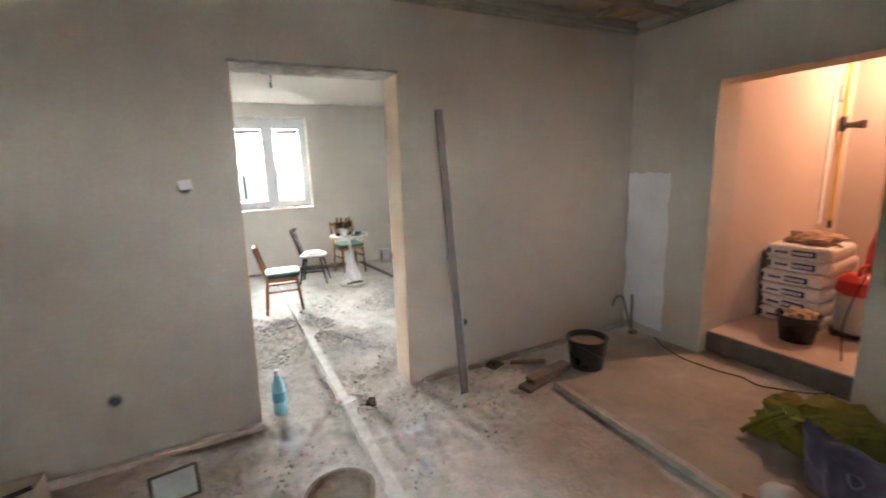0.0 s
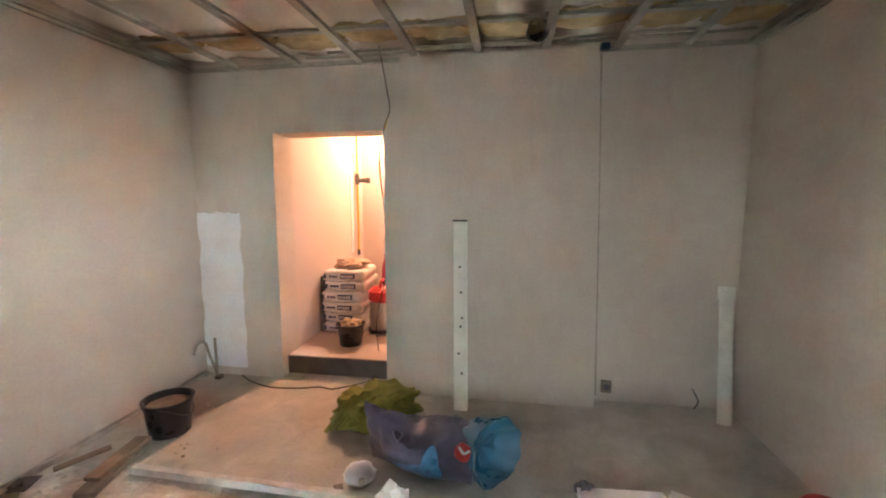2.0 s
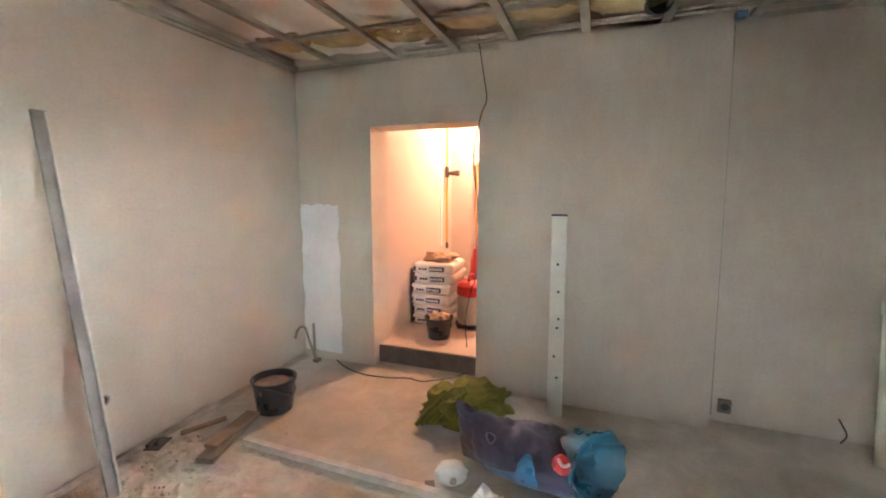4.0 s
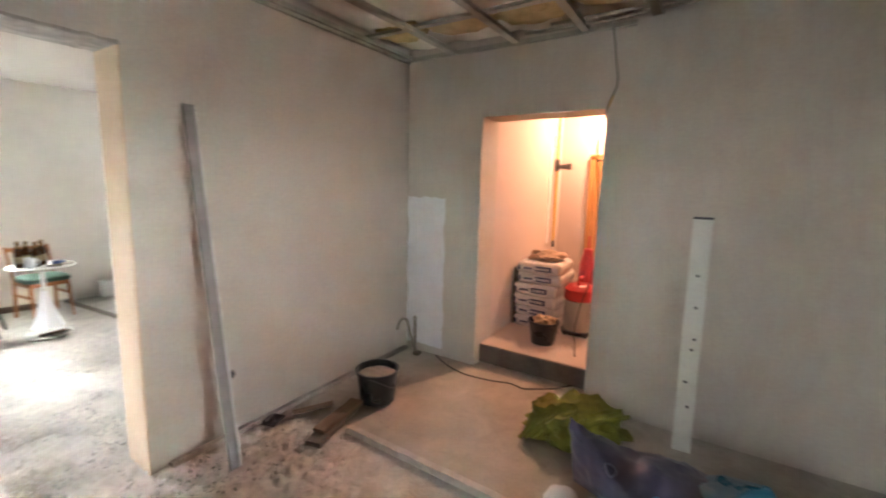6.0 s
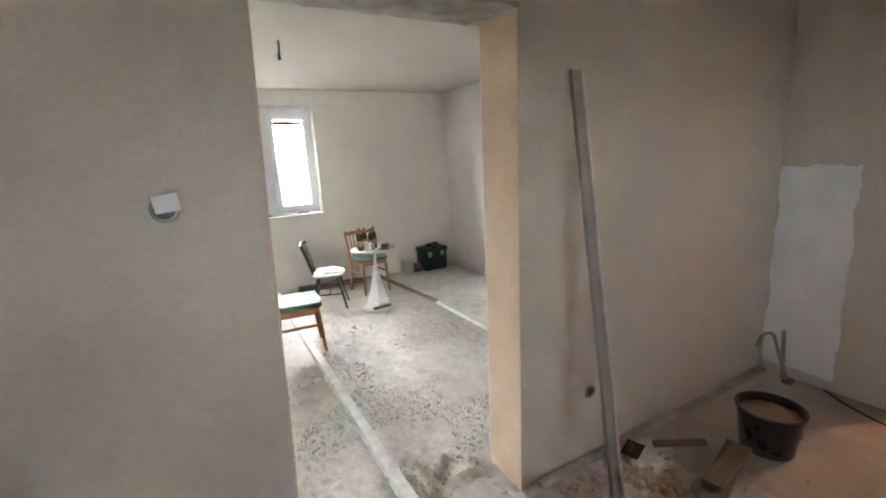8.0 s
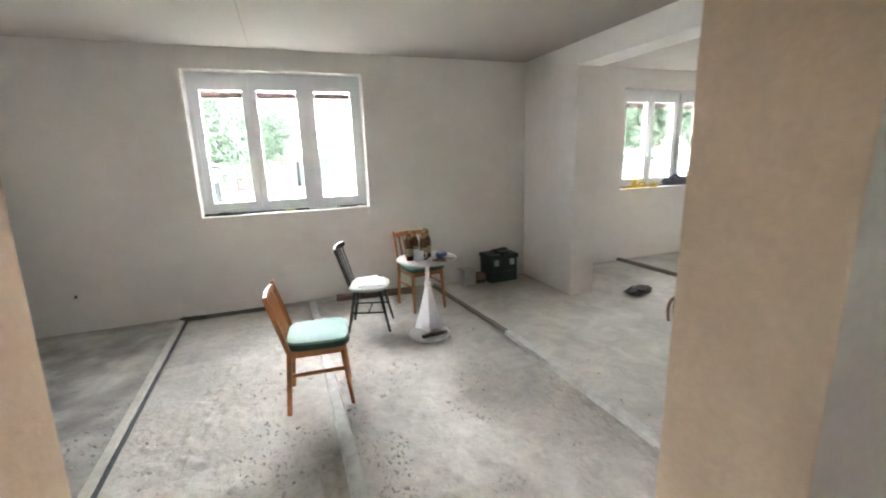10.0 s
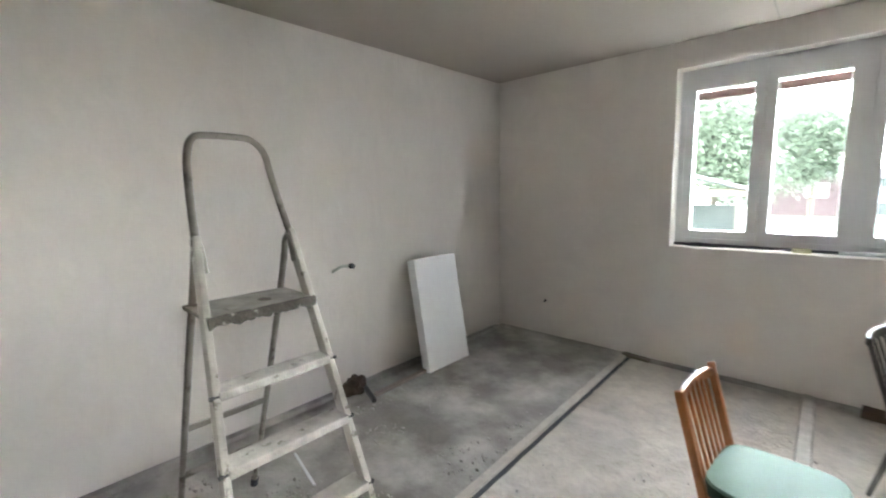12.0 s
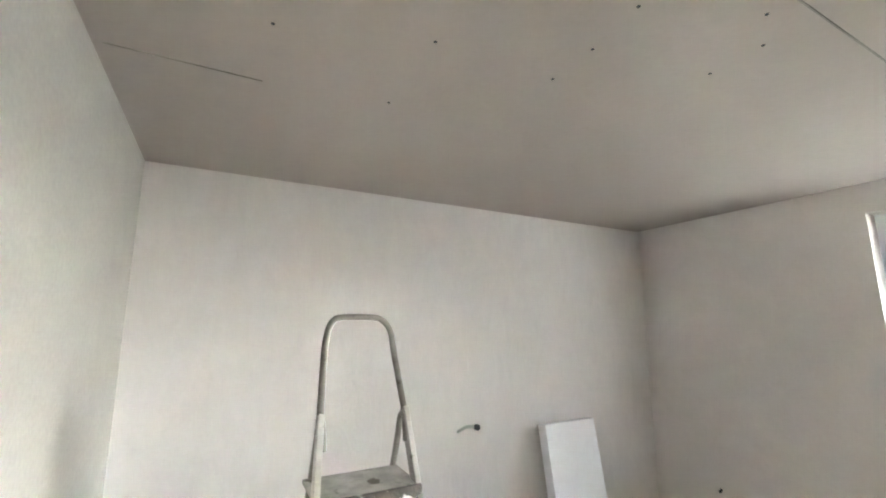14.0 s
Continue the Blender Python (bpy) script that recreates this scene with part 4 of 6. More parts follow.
part("grip", rod(bmesh.new(), (0, 0, 0.012), (0.10, 0, 0.012), 0.012, 0.010), SEAL, tl, smooth=True)
part("shaft", rod(bmesh.new(), (-0.12, 0, 0.012), (0, 0, 0.012), 0.004), DARK_METAL, tl)


# ---- doorway ----
bt = thing("water_bottle", pose(0.150, 2.63, 0.0), "blue plastic water bottle standing in the doorway", "bottle")
part("bottle", lathe(bmesh.new(), [(0, 0.0), (0.034, 0.0), (0.041, 0.012), (0.041, 0.06), (0.038, 0.075), (0.041, 0.09), (0.041, 0.165), (0.036, 0.20), (0.017, 0.255), (0.0145, 0.262), (0.0145, 0.282), (0, 0.282)], 24), material("blue_water_bottle", (0.36, 0.78, 0.92), 0.15, 0, 0.9, 12, 60, 0.0), bt, "clear blue bottle", smooth=True)
part("label", lathe(bmesh.new(), [(0.0418, 0.095), (0.0422, 0.096), (0.0422, 0.155), (0.0418, 0.156)], 24), material("blue_label", (0.13, 0.50, 0.74), 0.4), bt, "darker blue label", smooth=True)
part("cap", lathe(bmesh.new(), [(0.0165, 0.262), (0.0165, 0.292), (0.014, 0.297), (0, 0.297)], 18), PAPER, bt, "white screw cap", smooth=True)

tr = thing("plastering_trowel", pose(0.53, 2.52, 0.026, 0, 0, 35), "steel plastering trowel lying on the guide strip", "trowel")
part("blade", box(bmesh.new(), (0, 0, 0.003), (0.13, 0.095, 0.004), 0.001, Euler((0, 0.12, 0)).to_matrix()), ALUMINIUM, tr)
part("handle", tube(bmesh.new(), [(-0.04, 0, 0.004), (-0.045, 0, 0.03), (-0.10, 0.0, 0.034)], 0.011), MORTAR, tr, smooth=True)
crumple("mortar_lump", pose(0.68, 2.43, 0), (0.030, 0.036, 0.030), OLD_WOOD, "dark crumbled lump of mortar on the floor", "rubble", 3)


def crumbs():
    """Loose crumbs of mortar on the coarse stretch of floor."""
    ico = bmesh.new()
    bmesh.ops.create_icosphere(ico, subdivisions=1, radius=1.0)
    base, tris = [v.co.copy() for v in ico.verts], [tuple(v.index for v in f.verts) for f in ico.faces]
    ico.free()
    vs_, fs_ = [], []
    rnd = random.Random(5)
    for k in range(27000):
        x = rnd.gauss(0.72, 0.65) if k < 22000 else rnd.uniform(-1.75, -0.66)
        y = rnd.gauss(3.3, 0.9) if k < 22000 else rnd.gauss(4.0, 0.55)
        if not (-1.9 < x < 2.9 and 1.5 < y < 6.6) or (2.50 < y < 2.92 and not 0.16 < x < 0.95):
            continue
        if noise.noise(Vector((x * 2.4, y * 2.4, 4))) < 0.0:
            continue
        r = 0.0020 + 0.0080 * rnd.random() ** 3.5
        m = Matrix.Translation((x, y, -0.004 + r * 0.4)) @ Euler((rnd.random() * 6, rnd.random() * 6, rnd.random() * 6)).to_matrix().to_4x4() @ Matrix.Diagonal((r * (0.7 + rnd.random()), r, r * (0.5 + 0.5 * rnd.random()), 1))
        n = len(vs_)
        vs_ += [m @ c for c in base]
        fs_ += [tuple(n + i for i in f) for f in tris]
    me = bpy.data.meshes.new("mortar_crumbs")
    me.from_pydata(vs_, [], fs_)
    me.materials.append(RUBBLE)
    tagged(new("mortar_crumbs", me), "loose crumbs of dry mortar", "rubble", kind="stuff")


crumbs()

# ---- corridor ----
lamp = thing("bulb_holder", pose(4.90, 1.22, 2.45), "bare warm bulb in a ceiling holder", "lamp")
part("holder", lathe(bmesh.new(), [(0, 0), (0.045, 0), (0.045, -0.012), (0.022, -0.02), (0.02, -0.10), (0, -0.10)], 18), UPVC, lamp, smooth=True)
part("bulb", lathe(bmesh.new(), [(0, -0.17), (0.018, -0.165), (0.028, -0.145), (0.026, -0.125), (0.014, -0.10), (0, -0.10)], 18), glow("bulb_glow", (1.0, 0.62, 0.30), 1.0), lamp, smooth=True)


def cement_sack(m, s, seed, label):
    t = thing("cement_sack", m, label, "sack", "stacked sacks")
    bm = bmesh.new()
    box(bm, (0, 0, s[2] / 2), s, s[2] * 0.44, seg=5)
    bmesh.ops.subdivide_edges(bm, edges=[e for e in bm.edges if e.calc_length() > 0.08], cuts=4, use_grid_fill=True)
    for v in bm.verts:
        q = v.co * 7 + Vector((seed, seed * 2, 0))
        v.co += Vector((noise.noise(q), noise.noise(q + Vector((5, 0, 0))), 0.6 * noise.noise(q + Vector((0, 9, 0))))) * 0.010
        v.co.z = max(v.co.z, 0.001)
    body = part("paper_sack", bm, SACK, t, smooth=True)
    x = -s[0] / 2 - 0.006
    pr = bmesh.new()
    box(pr, (x, -0.045, s[2] * 0.5), (0.012, 0.15, s[2] * 0.42), 0.002)
    part("print_block", pr, SACK_BLUE, body, "dark blue printed block")
    ln = bmesh.new()
    for k in range(5):
        box(ln, (x - 0.005, 0.012 - 0.026 * k, s[2] * 0.5), (0.006, 0.016, s[2] * 0.22))
    part("print_letters", ln, SACK, body, "row of pale unreadable letters")
    part("print_mark", box(bmesh.new(), (x, 0.185, s[2] * 0.5), (0.012, 0.02, s[2] * 0.4), 0.002), SACK_BLUE, body, "small dark printed mark")
    for k in range(3):
        part("print_mark", box(bmesh.new(), (x, 0.13 - 0.03 * k, s[2] * 0.48), (0.012, 0.02, s[2] * 0.16)), SACK_BLUE, body, "small dark printed mark")
    return t


rnd = random.Random(3)
for k in range(6):
    cement_sack(pose(4.16 + 0.02 * rnd.uniform(-1, 1), 1.615 + 0.02 * rnd.uniform(-1, 1), 0.145 + k * 0.106, 0, 0, rnd.uniform(-5, 5)), (0.50, 0.43, 0.113), k * 3.1, "full white paper sack of building mix, stacked")
crumple("empty_sack", pose(4.13, 1.60, 0.787), (0.16, 0.15, 0.06), material("brown_paper", (0.50, 0.36, 0.26), 0.8, 0, 0.6, 12, 60, 0.2), "crumpled empty paper sack on the stack", "sack", 2)
# dark sheet against the wall, put in as the shadow of the stack
bd = thing("sack_shadow", pose(4.25, 1.853, 0.43), "dark sheet standing in for the shadow behind the sacks", "board")
part("board", box(bmesh.new(), (0, 0, 0), (0.62, 0.02, 0.57), 0.004), OLD_WOOD, bd)
bk = bucket("corridor_bucket", pose(3.62, 1.43, 0.145, 0, 0, 40), 0.10, 0.13, 0.20, BLACK_PLASTIC, "black bucket of rubbish beside the sacks", None)
crumple("rubbish", pose(3.62, 1.43, 0.30), (0.095, 0.095, 0.05), material("torn_card", (0.56, 0.42, 0.28), 0.8, 0, 0.6, 14, 60, 0.2), "torn paper and card heaped in the bucket", "rubbish", 9)

vac = thing("site_vacuum", pose(4.02, 1.24, 0.145), "red and grey site vacuum cleaner with a hose", "vacuum cleaner")
part("tank", lathe(bmesh.new(), [(0, 0.05), (0.125, 0.05), (0.135, 0.08), (0.135, 0.30), (0.125, 0.33), (0, 0.33)], 26), material("grey_tank", (0.42, 0.40, 0.38), 0.4, 0.3), vac, "grey steel tank", smooth=True)
hd = part("head", lathe(bmesh.new(), [(0.13, 0.33), (0.142, 0.345), (0.138, 0.43), (0.10, 0.47), (0.07, 0.48), (0, 0.48)], 26), RED, vac, "red plastic motor head", smooth=True)
part("grip", tube(bmesh.new(), [(-0.07, 0, 0.46), (-0.06, 0, 0.53), (0.06, 0, 0.53), (0.07, 0, 0.46)], 0.012), RED, hd, smooth=True)
part("base", lathe(bmesh.new(), [(0, 0.02), (0.15, 0.02), (0.15, 0.05), (0, 0.05)], 20), BLACK_PLASTIC, vac, smooth=True)
for a in range(4):
    part("castor", lathe(bmesh.new(), [(0, 0.0), (0.018, 0.004), (0.02, 0.014), (0.014, 0.022), (0, 0.022)], 12, (0.13 * math.cos(a * 1.571 + 0.8), 0.13 * math.sin(a * 1.571 + 0.8), 0)), BLACK_PLASTIC, vac, smooth=True)
part("hose", tube(bmesh.new(), [(-0.02, -0.13, 0.22), (0.0, -0.26, 0.26), (-0.06, -0.36, 0.16), (0.06, -0.38, 0.03), (0.16, -0.28, 0.02), (0.05, -0.22, 0.02)], 0.019, 10), BLACK_PLASTIC, vac, "black ribbed hose", smooth=True)
cn = thing("red_canister", pose(4.34, 1.27, 0.145), "red plastic canister standing behind the vacuum", "canister")
part("body", lathe(bmesh.new(), [(0, 0), (0.07, 0), (0.075, 0.02), (0.075, 0.5), (0.07, 0.62), (0.045, 0.72), (0.04, 0.76), (0, 0.76)], 22), material("pinkish_red", (0.55, 0.05, 0.06), 0.35), cn, smooth=True)
part("nozzle", rod(bmesh.new(), (0, 0, 0.75), (0.02, 0.0, 0.88), 0.012, 0.008), RED, cn)

gas = thing("gas_pipe", pose(0, 0, 0), "yellow gas pipe with a valve running down the corridor wall", "gas pipe")
part("pipe", rod(bmesh.new(), (4.98, 1.835, 0.84), (4.98, 1.835, 2.45), 0.013, 0.013, 12), YELLOW, gas, smooth=True)
part("cap", rod(bmesh.new(), (4.98, 1.835, 0.80), (4.98, 1.835, 0.87), 0.017, 0.017, 12), SEAL, gas, "dark end cap", smooth=True)
vv = bmesh.new()
rod(vv, (4.98, 1.835, 1.67), (4.98, 1.835, 1.80), 0.026, 0.026, 12)
rod(vv, (4.98, 1.835, 1.72), (4.98, 1.72, 1.72), 0.022, 0.030, 12)
box(vv, (4.98, 1.70, 1.72), (0.06, 0.04, 0.07), 0.008)
part("valve", vv, DARK_METAL, gas, "dark brass shut-off valve")
part("bracket", box(bmesh.new(), (4.98, 1.862, 2.0), (0.10, 0.025, 0.12), 0.004), FROSTED, gas, "grey wall plate")
tk = thing("cable_trunking", pose(4.86, 1.868, 1.42), "narrow white plastic trunking on the corridor wall", "trunking")
part("cover", box(bmesh.new(), (0, 0, 0), (0.05, 0.014, 1.15), 0.003), UPVC, tk)

dr = thing("door_1", pose(5.24, 1.10, 0.145), "orange veneered door with a frosted pane", "door", kind="structure")
part("leaf", box(bmesh.new(), (-0.01, 0, 0.825), (0.035, 0.74, 1.65), 0.004), DOOR_WOOD, dr)
bm = bmesh.new()
for c, s in (((-0.015, 0.40, 0.85), (0.06, 0.06, 1.70)), ((-0.015, -0.40, 0.85), (0.06, 0.06, 1.70)), ((-0.015, 0, 1.69), (0.06, 0.86, 0.06))):
    box(bm, c, s, 0.005)
part("door_frame", bm, DOOR_WOOD, dr)
part("pane", box(bmesh.new(), (-0.03, 0.17, 1.27), (0.012, 0.24, 0.42), 0.003), FROSTED, dr, "frosted glass pane")


# ---- window room: ladder, foam sheet, chairs, table ----
def ladder():
    t = thing("step_ladder", pose(0, 0, 0), "paint-spattered aluminium step ladder with a rail loop on top", "ladder")
    fx = lambda z: -0.36 - 0.445 * z
    yl = lambda z: 3.425 + 0.115 * z
    yr = lambda z: 3.912 - 0.018 * z
    for y in (yl, yr):
        bm = bmesh.new()
        bar(bm, (fx(0.0), y(0.0), 0.0), (fx(1.31), y(1.31), 1.31), 0.022, 0.048, (1, 0, 0.4), 0.005)
        part("front_rail", bm, RAIL, t)
    lo = bmesh.new()
    pts = [(fx(1.28), yl(1.28), 1.28), (fx(1.5), yl(1.5), 1.50), (fx(1.58), yl(1.6) + 0.006, 1.588), (fx(1.63), yl(1.6) + 0.03, 1.633), (fx(1.645), yl(1.6) + 0.07, 1.647), (fx(1.645), yr(1.6) - 0.076, 1.647), (fx(1.63), yr(1.6) - 0.036, 1.633), (fx(1.58), yr(1.6) - 0.010, 1.588), (fx(1.5), yr(1.5) - 0.008, 1.50), (fx(1.28), yr(1.28), 1.28)]
    part("top_loop", tube(lo, pts, 0.0125, 10), SPATTERED, t, smooth=True)
    for z, d in ((0.870, 0.080), (0.680, 0.085), (0.475, 0.085), (0.265, 0.085)):
        bm = bmesh.new()
        box(bm, (fx(z) - 0.01, (yl(z) + yr(z)) / 2, z), (d, yr(z) - yl(z) - 0.01, 0.028), 0.004)
        part("tread", bm, STEPS, t, "plaster-caked tread")
        for y in (yl(z), yr(z)):
            part("rivet", rod(bmesh.new(), (fx(z) + 0.02, y - 0.02, z), (fx(z) + 0.02, y + 0.02, z), 0.007, 0.007, 8), DARK_METAL, t)
    bm = bmesh.new()
    box(bm, (fx(1.07) - 0.085, (yl(1.07) + yr(1.07)) / 2, 1.075), (0.235, yr(1.07) - yl(1.07) + 0.01, 0.014), 0.003)
    for v in bm.verts:
        v.co.z += 0.003 * noise.noise(v.co * 30)
    part("platform", bm, PLATFORM, t, "worn dark platform with flaking paint")
    bm = bmesh.new()
    y0, y1, n = yl(1.07) - 0.004, yr(1.07) + 0.004, 40
    rows = []
    for k in range(n + 1):
        y = y0 + (y1 - y0) * k / n
        drop = 0.030 + 0.014 * noise.noise(Vector((y * 34, 2, 0))) + 0.007 * noise.noise(Vector((y * 90, 5, 0)))
        rows.append([bm.verts.new((fx(1.07) + q, y, z)) for q, z in ((0.028, 1.083), (0.038, 1.081), (0.038, 1.081 - drop), (0.030, 1.081 - drop))])
    for p, q in zip(rows, rows[1:]):
        for k in range(4):
            bm.faces.new((p[k], p[(k + 1) % 4], q[(k + 1) % 4], q[k]))
    bm.faces.new(rows[0]), bm.faces.new(rows[-1])
    part("platform_lip", bm, material("flaking_dark_edge", (0.10, 0.088, 0.07), 0.8, 0, 0.6, 20, 90, 0.4, spots=(0.66, 0.63, 0.57), spot_scale=16, spot_at=0.60), t, "dark front edge with flakes of plaster")
    for y0, y1, s in ((3.592, 3.565, -1), (3.868, 3.895, 1)):
        bm = bmesh.new()
        tube(bm, [(-0.90, y0 + s * 0.012, 1.20), (-0.925, y0 + s * 0.014, 1.285), (-0.965, y0 + s * 0.014, 1.27), (-1.01, y0 + s * 0.016, 1.15), (-1.27, (y0 + y1) / 2 + s * 0.01, 0.55), (-1.51, y1, 0.008)], 0.0125, 10)
        part("rear_leg", bm, SPATTERED, t, smooth=True)
        part("foot", rod(bmesh.new(), (-1.495, y1, 0.04), (-1.514, y1, 0.0), 0.017, 0.018, 10), SEAL, t)
        part("front_foot", box(bmesh.new(), (fx(0.03), yl(0.0) if s < 0 else yr(0.0), 0.02), (0.06, 0.03, 0.04), 0.006), SEAL, t)
    for z in (0.53, 0.28):
        x = -1.51 + 0.425 * z
        part("rear_brace", bar(bmesh.new(), (x, 3.565 + 0.03 * z, z), (x, 3.898 - 0.02 * z, z), 0.012, 0.022), SPATTERED, t)


ladder()

fm = thing("foam_sheet", pose(0, 0, 0), "thick white polystyrene sheet leaning on the wall", "foam board")
bm = bmesh.new()
r = Euler((0, radians(-9.5), 0)).to_matrix()
box(bm, Vector((-1.735, 5.63, 0.0)) + r @ Vector((-0.045, 0, 0.455)), (0.085, 0.485, 0.91), 0.005, r)
part("sheet", bm, FOAM, fm)

st = thing("pipe_stub", pose(-2.045, 4.84, 0.915), "capped grey pipe stub sticking out of the wall", "pipe")
part("pipe", tube(bmesh.new(), [(-0.01, -0.085, -0.03), (0.02, -0.075, -0.012), (0.045, -0.045, 0.008), (0.06, -0.02, 0.010), (0.075, 0.008, 0.008)], 0.011, 10), PIPE_WHITE, st, smooth=True)
part("cap", rod(bmesh.new(), (0.072, 0.01, 0.008), (0.10, 0.012, 0.01), 0.019, 0.019, 12), SEAL, st, "black cap", smooth=True)
dt = thing("wire_end", pose(-1.508, 6.782, 0.346), "dark wire end poking out of the plaster", "wire")
part("wire", rod(bmesh.new(), (0, 0.01, 0), (0.01, -0.03, -0.008), 0.011, 0.008, 10), SEAL, dt, smooth=True)
crumple("brown_rag", pose(-1.93, 4.80, 0), (0.065, 0.085, 0.075), material("brown_rag", (0.10, 0.07, 0.055), 0.9, 0, 0.6, 14, 60, 0.3), "dark brown crumpled rag by the wall", "rag", 11)
board("plaster_bead", (-1.584, 4.151, 0.006), (-1.264, 4.087, 0.006), 0.014, 0.010, UPVC, "thin white plastic bead lying on the dusty floor")
board("lath", (-1.775, 4.87, 0.010), (-1.80, 5.40, 0.010), 0.045, 0.018, material("pinkish_lath", (0.40, 0.33, 0.29), 0.85, 0, 0.7, 9, 60, 0.2), "dusty pinkish lath lying along the wall")
board("pipe_offcut", (-1.96, 4.90, 0.018), (-1.70, 4.80, 0.016), 0.028, 0.028, DARK_METAL, "short dark steel offcut on the floor")
board("plank", (0.74, 6.68, 0.026), (1.56, 6.60, 0.026), 0.10, 0.050, material("brown_stained_plank", (0.15, 0.10, 0.07), 0.8, 0, 0.7, 9, 60, 0.2), "brown stained plank lying under the window wall")
board("batten", (-0.72, 6.72, 0.014), (-0.50, 6.70, 0.014), 0.05, 0.028, OLD_WOOD, "dark batten end in the corner of the strip")


def slat_chair(m, label):
    """A wooden chair with a padded seat and a back of upright slats; it faces +x."""
    t = thing("padded_chair", m, label, "chair", "wooden chairs with mint seats")
    for s in (-1, 1):
        bm = bmesh.new()
        bar(bm, (-0.185, s * 0.172, 0.0), (-0.150, s * 0.168, 0.40), 0.026, 0.030, (1, 0, 0), 0.006)
        part("rear_leg", bm, CHAIR_WOOD, t)
        bm = bmesh.new()
        bar(bm, (-0.150, s * 0.168, 0.38), (-0.246, s * 0.172, 0.742), 0.024, 0.028, (1, 0, 0), 0.006)
        part("back_post", bm, CHAIR_WOOD, t)
        bm = bmesh.new()
        rod(bm, (0.185, s * 0.165, 0.0), (0.150, s * 0.155, 0.37), 0.011, 0.019, 10)
        part("front_leg", bm, CHAIR_WOOD, t, smooth=True)
        bm = bmesh.new()
        bar(bm, (-0.165, s * 0.166, 0.245), (0.168, s * 0.160, 0.245), 0.012, 0.022, (0, 0, 1), 0.003)
        part("stretcher", bm, CHAIR_WOOD, t)
    bm = bmesh.new()
    for c, w in (((0, -0.155, 0.372), (0.33, 0.018, 0.045)), ((0, 0.155, 0.372), (0.33, 0.018, 0.045)), ((0.156, 0, 0.371), (0.018, 0.29, 0.043)), ((-0.15, 0, 0.371), (0.018, 0.29, 0.043))):
        box(bm, c, w, 0.003)
    part("seat_frame", bm, CHAIR_WOOD, t)

    def pad(z0, z1, grow, crown):
        b = bmesh.new()
        n = 40
        def outline(f):
            pts = []
            for k in range(n):
                a = 2 * math.pi * k / n
                c, s_ = math.cos(a), math.sin(a)
                e = 0.42
                x = math.copysign(abs(c) ** e, c) * (0.185 + grow) * f
                y = math.copysign(abs(s_) ** e, s_) * (0.188 + grow) * f * (1.0 + 0.04 * math.copysign(abs(c) ** e, c))
                pts.append((x + 0.012, y))
            return pts
        rings = []
        for f, z in ((0.97, z0), (1.0, z0 + 0.006), (1.0, z1 - 0.008), (0.975, z1), (0.75, z1 + crown * 0.7), (0.35, z1 + crown)):
            rings.append([b.verts.new((x, y, z)) for x, y in outline(f)])
        for p, q in zip(rings, rings[1:]):
            for k in range(n):
                b.faces.new((p[k], p[(k + 1) % n], q[(k + 1) % n], q[k]))
        b.faces.new(rings[0]), b.faces.new(rings[-1])
        return b
    part("seat", pad(0.395, 0.432, 0.0, 0.0), TEAL_DARK, t, "dark green vinyl side band", smooth=True)
    part("cushion", pad(0.431, 0.446, -0.004, 0.012), TEAL, t, "mint green vinyl cushion", smooth=True)
    bm = bmesh.new()
    pts = [(-0.238 - 0.020 * (1 - (y / 0.18) ** 2), y, 0.705 + 0.004 * (1 - (y / 0.18) ** 2)) for y in [-0.166 + 0.332 * k / 8 for k in range(9)]]
    swept(bm, pts, 0.018, 0.046)
    part("top_rail", bm, CHAIR_WOOD, t)
    for y in (-0.11, -0.066, -0.022, 0.022, 0.066, 0.11):
        bm = bmesh.new()
        bar(bm, (-0.158, y, 0.40), (-0.252, y * 1.05, 0.715), 0.014, 0.010, (1, 0, 0), 0.002)
        part("slat", bm, CHAIR_WOOD, t)
    return t


slat_chair(pose(0.438, 4.835, 0, 0, 0, -5), "varnished beech chair with a mint green padded seat, alone")
slat_chair(pose(1.53, 6.16, 0, 0, 0, -82), "varnished beech chair with a mint seat behind the table")


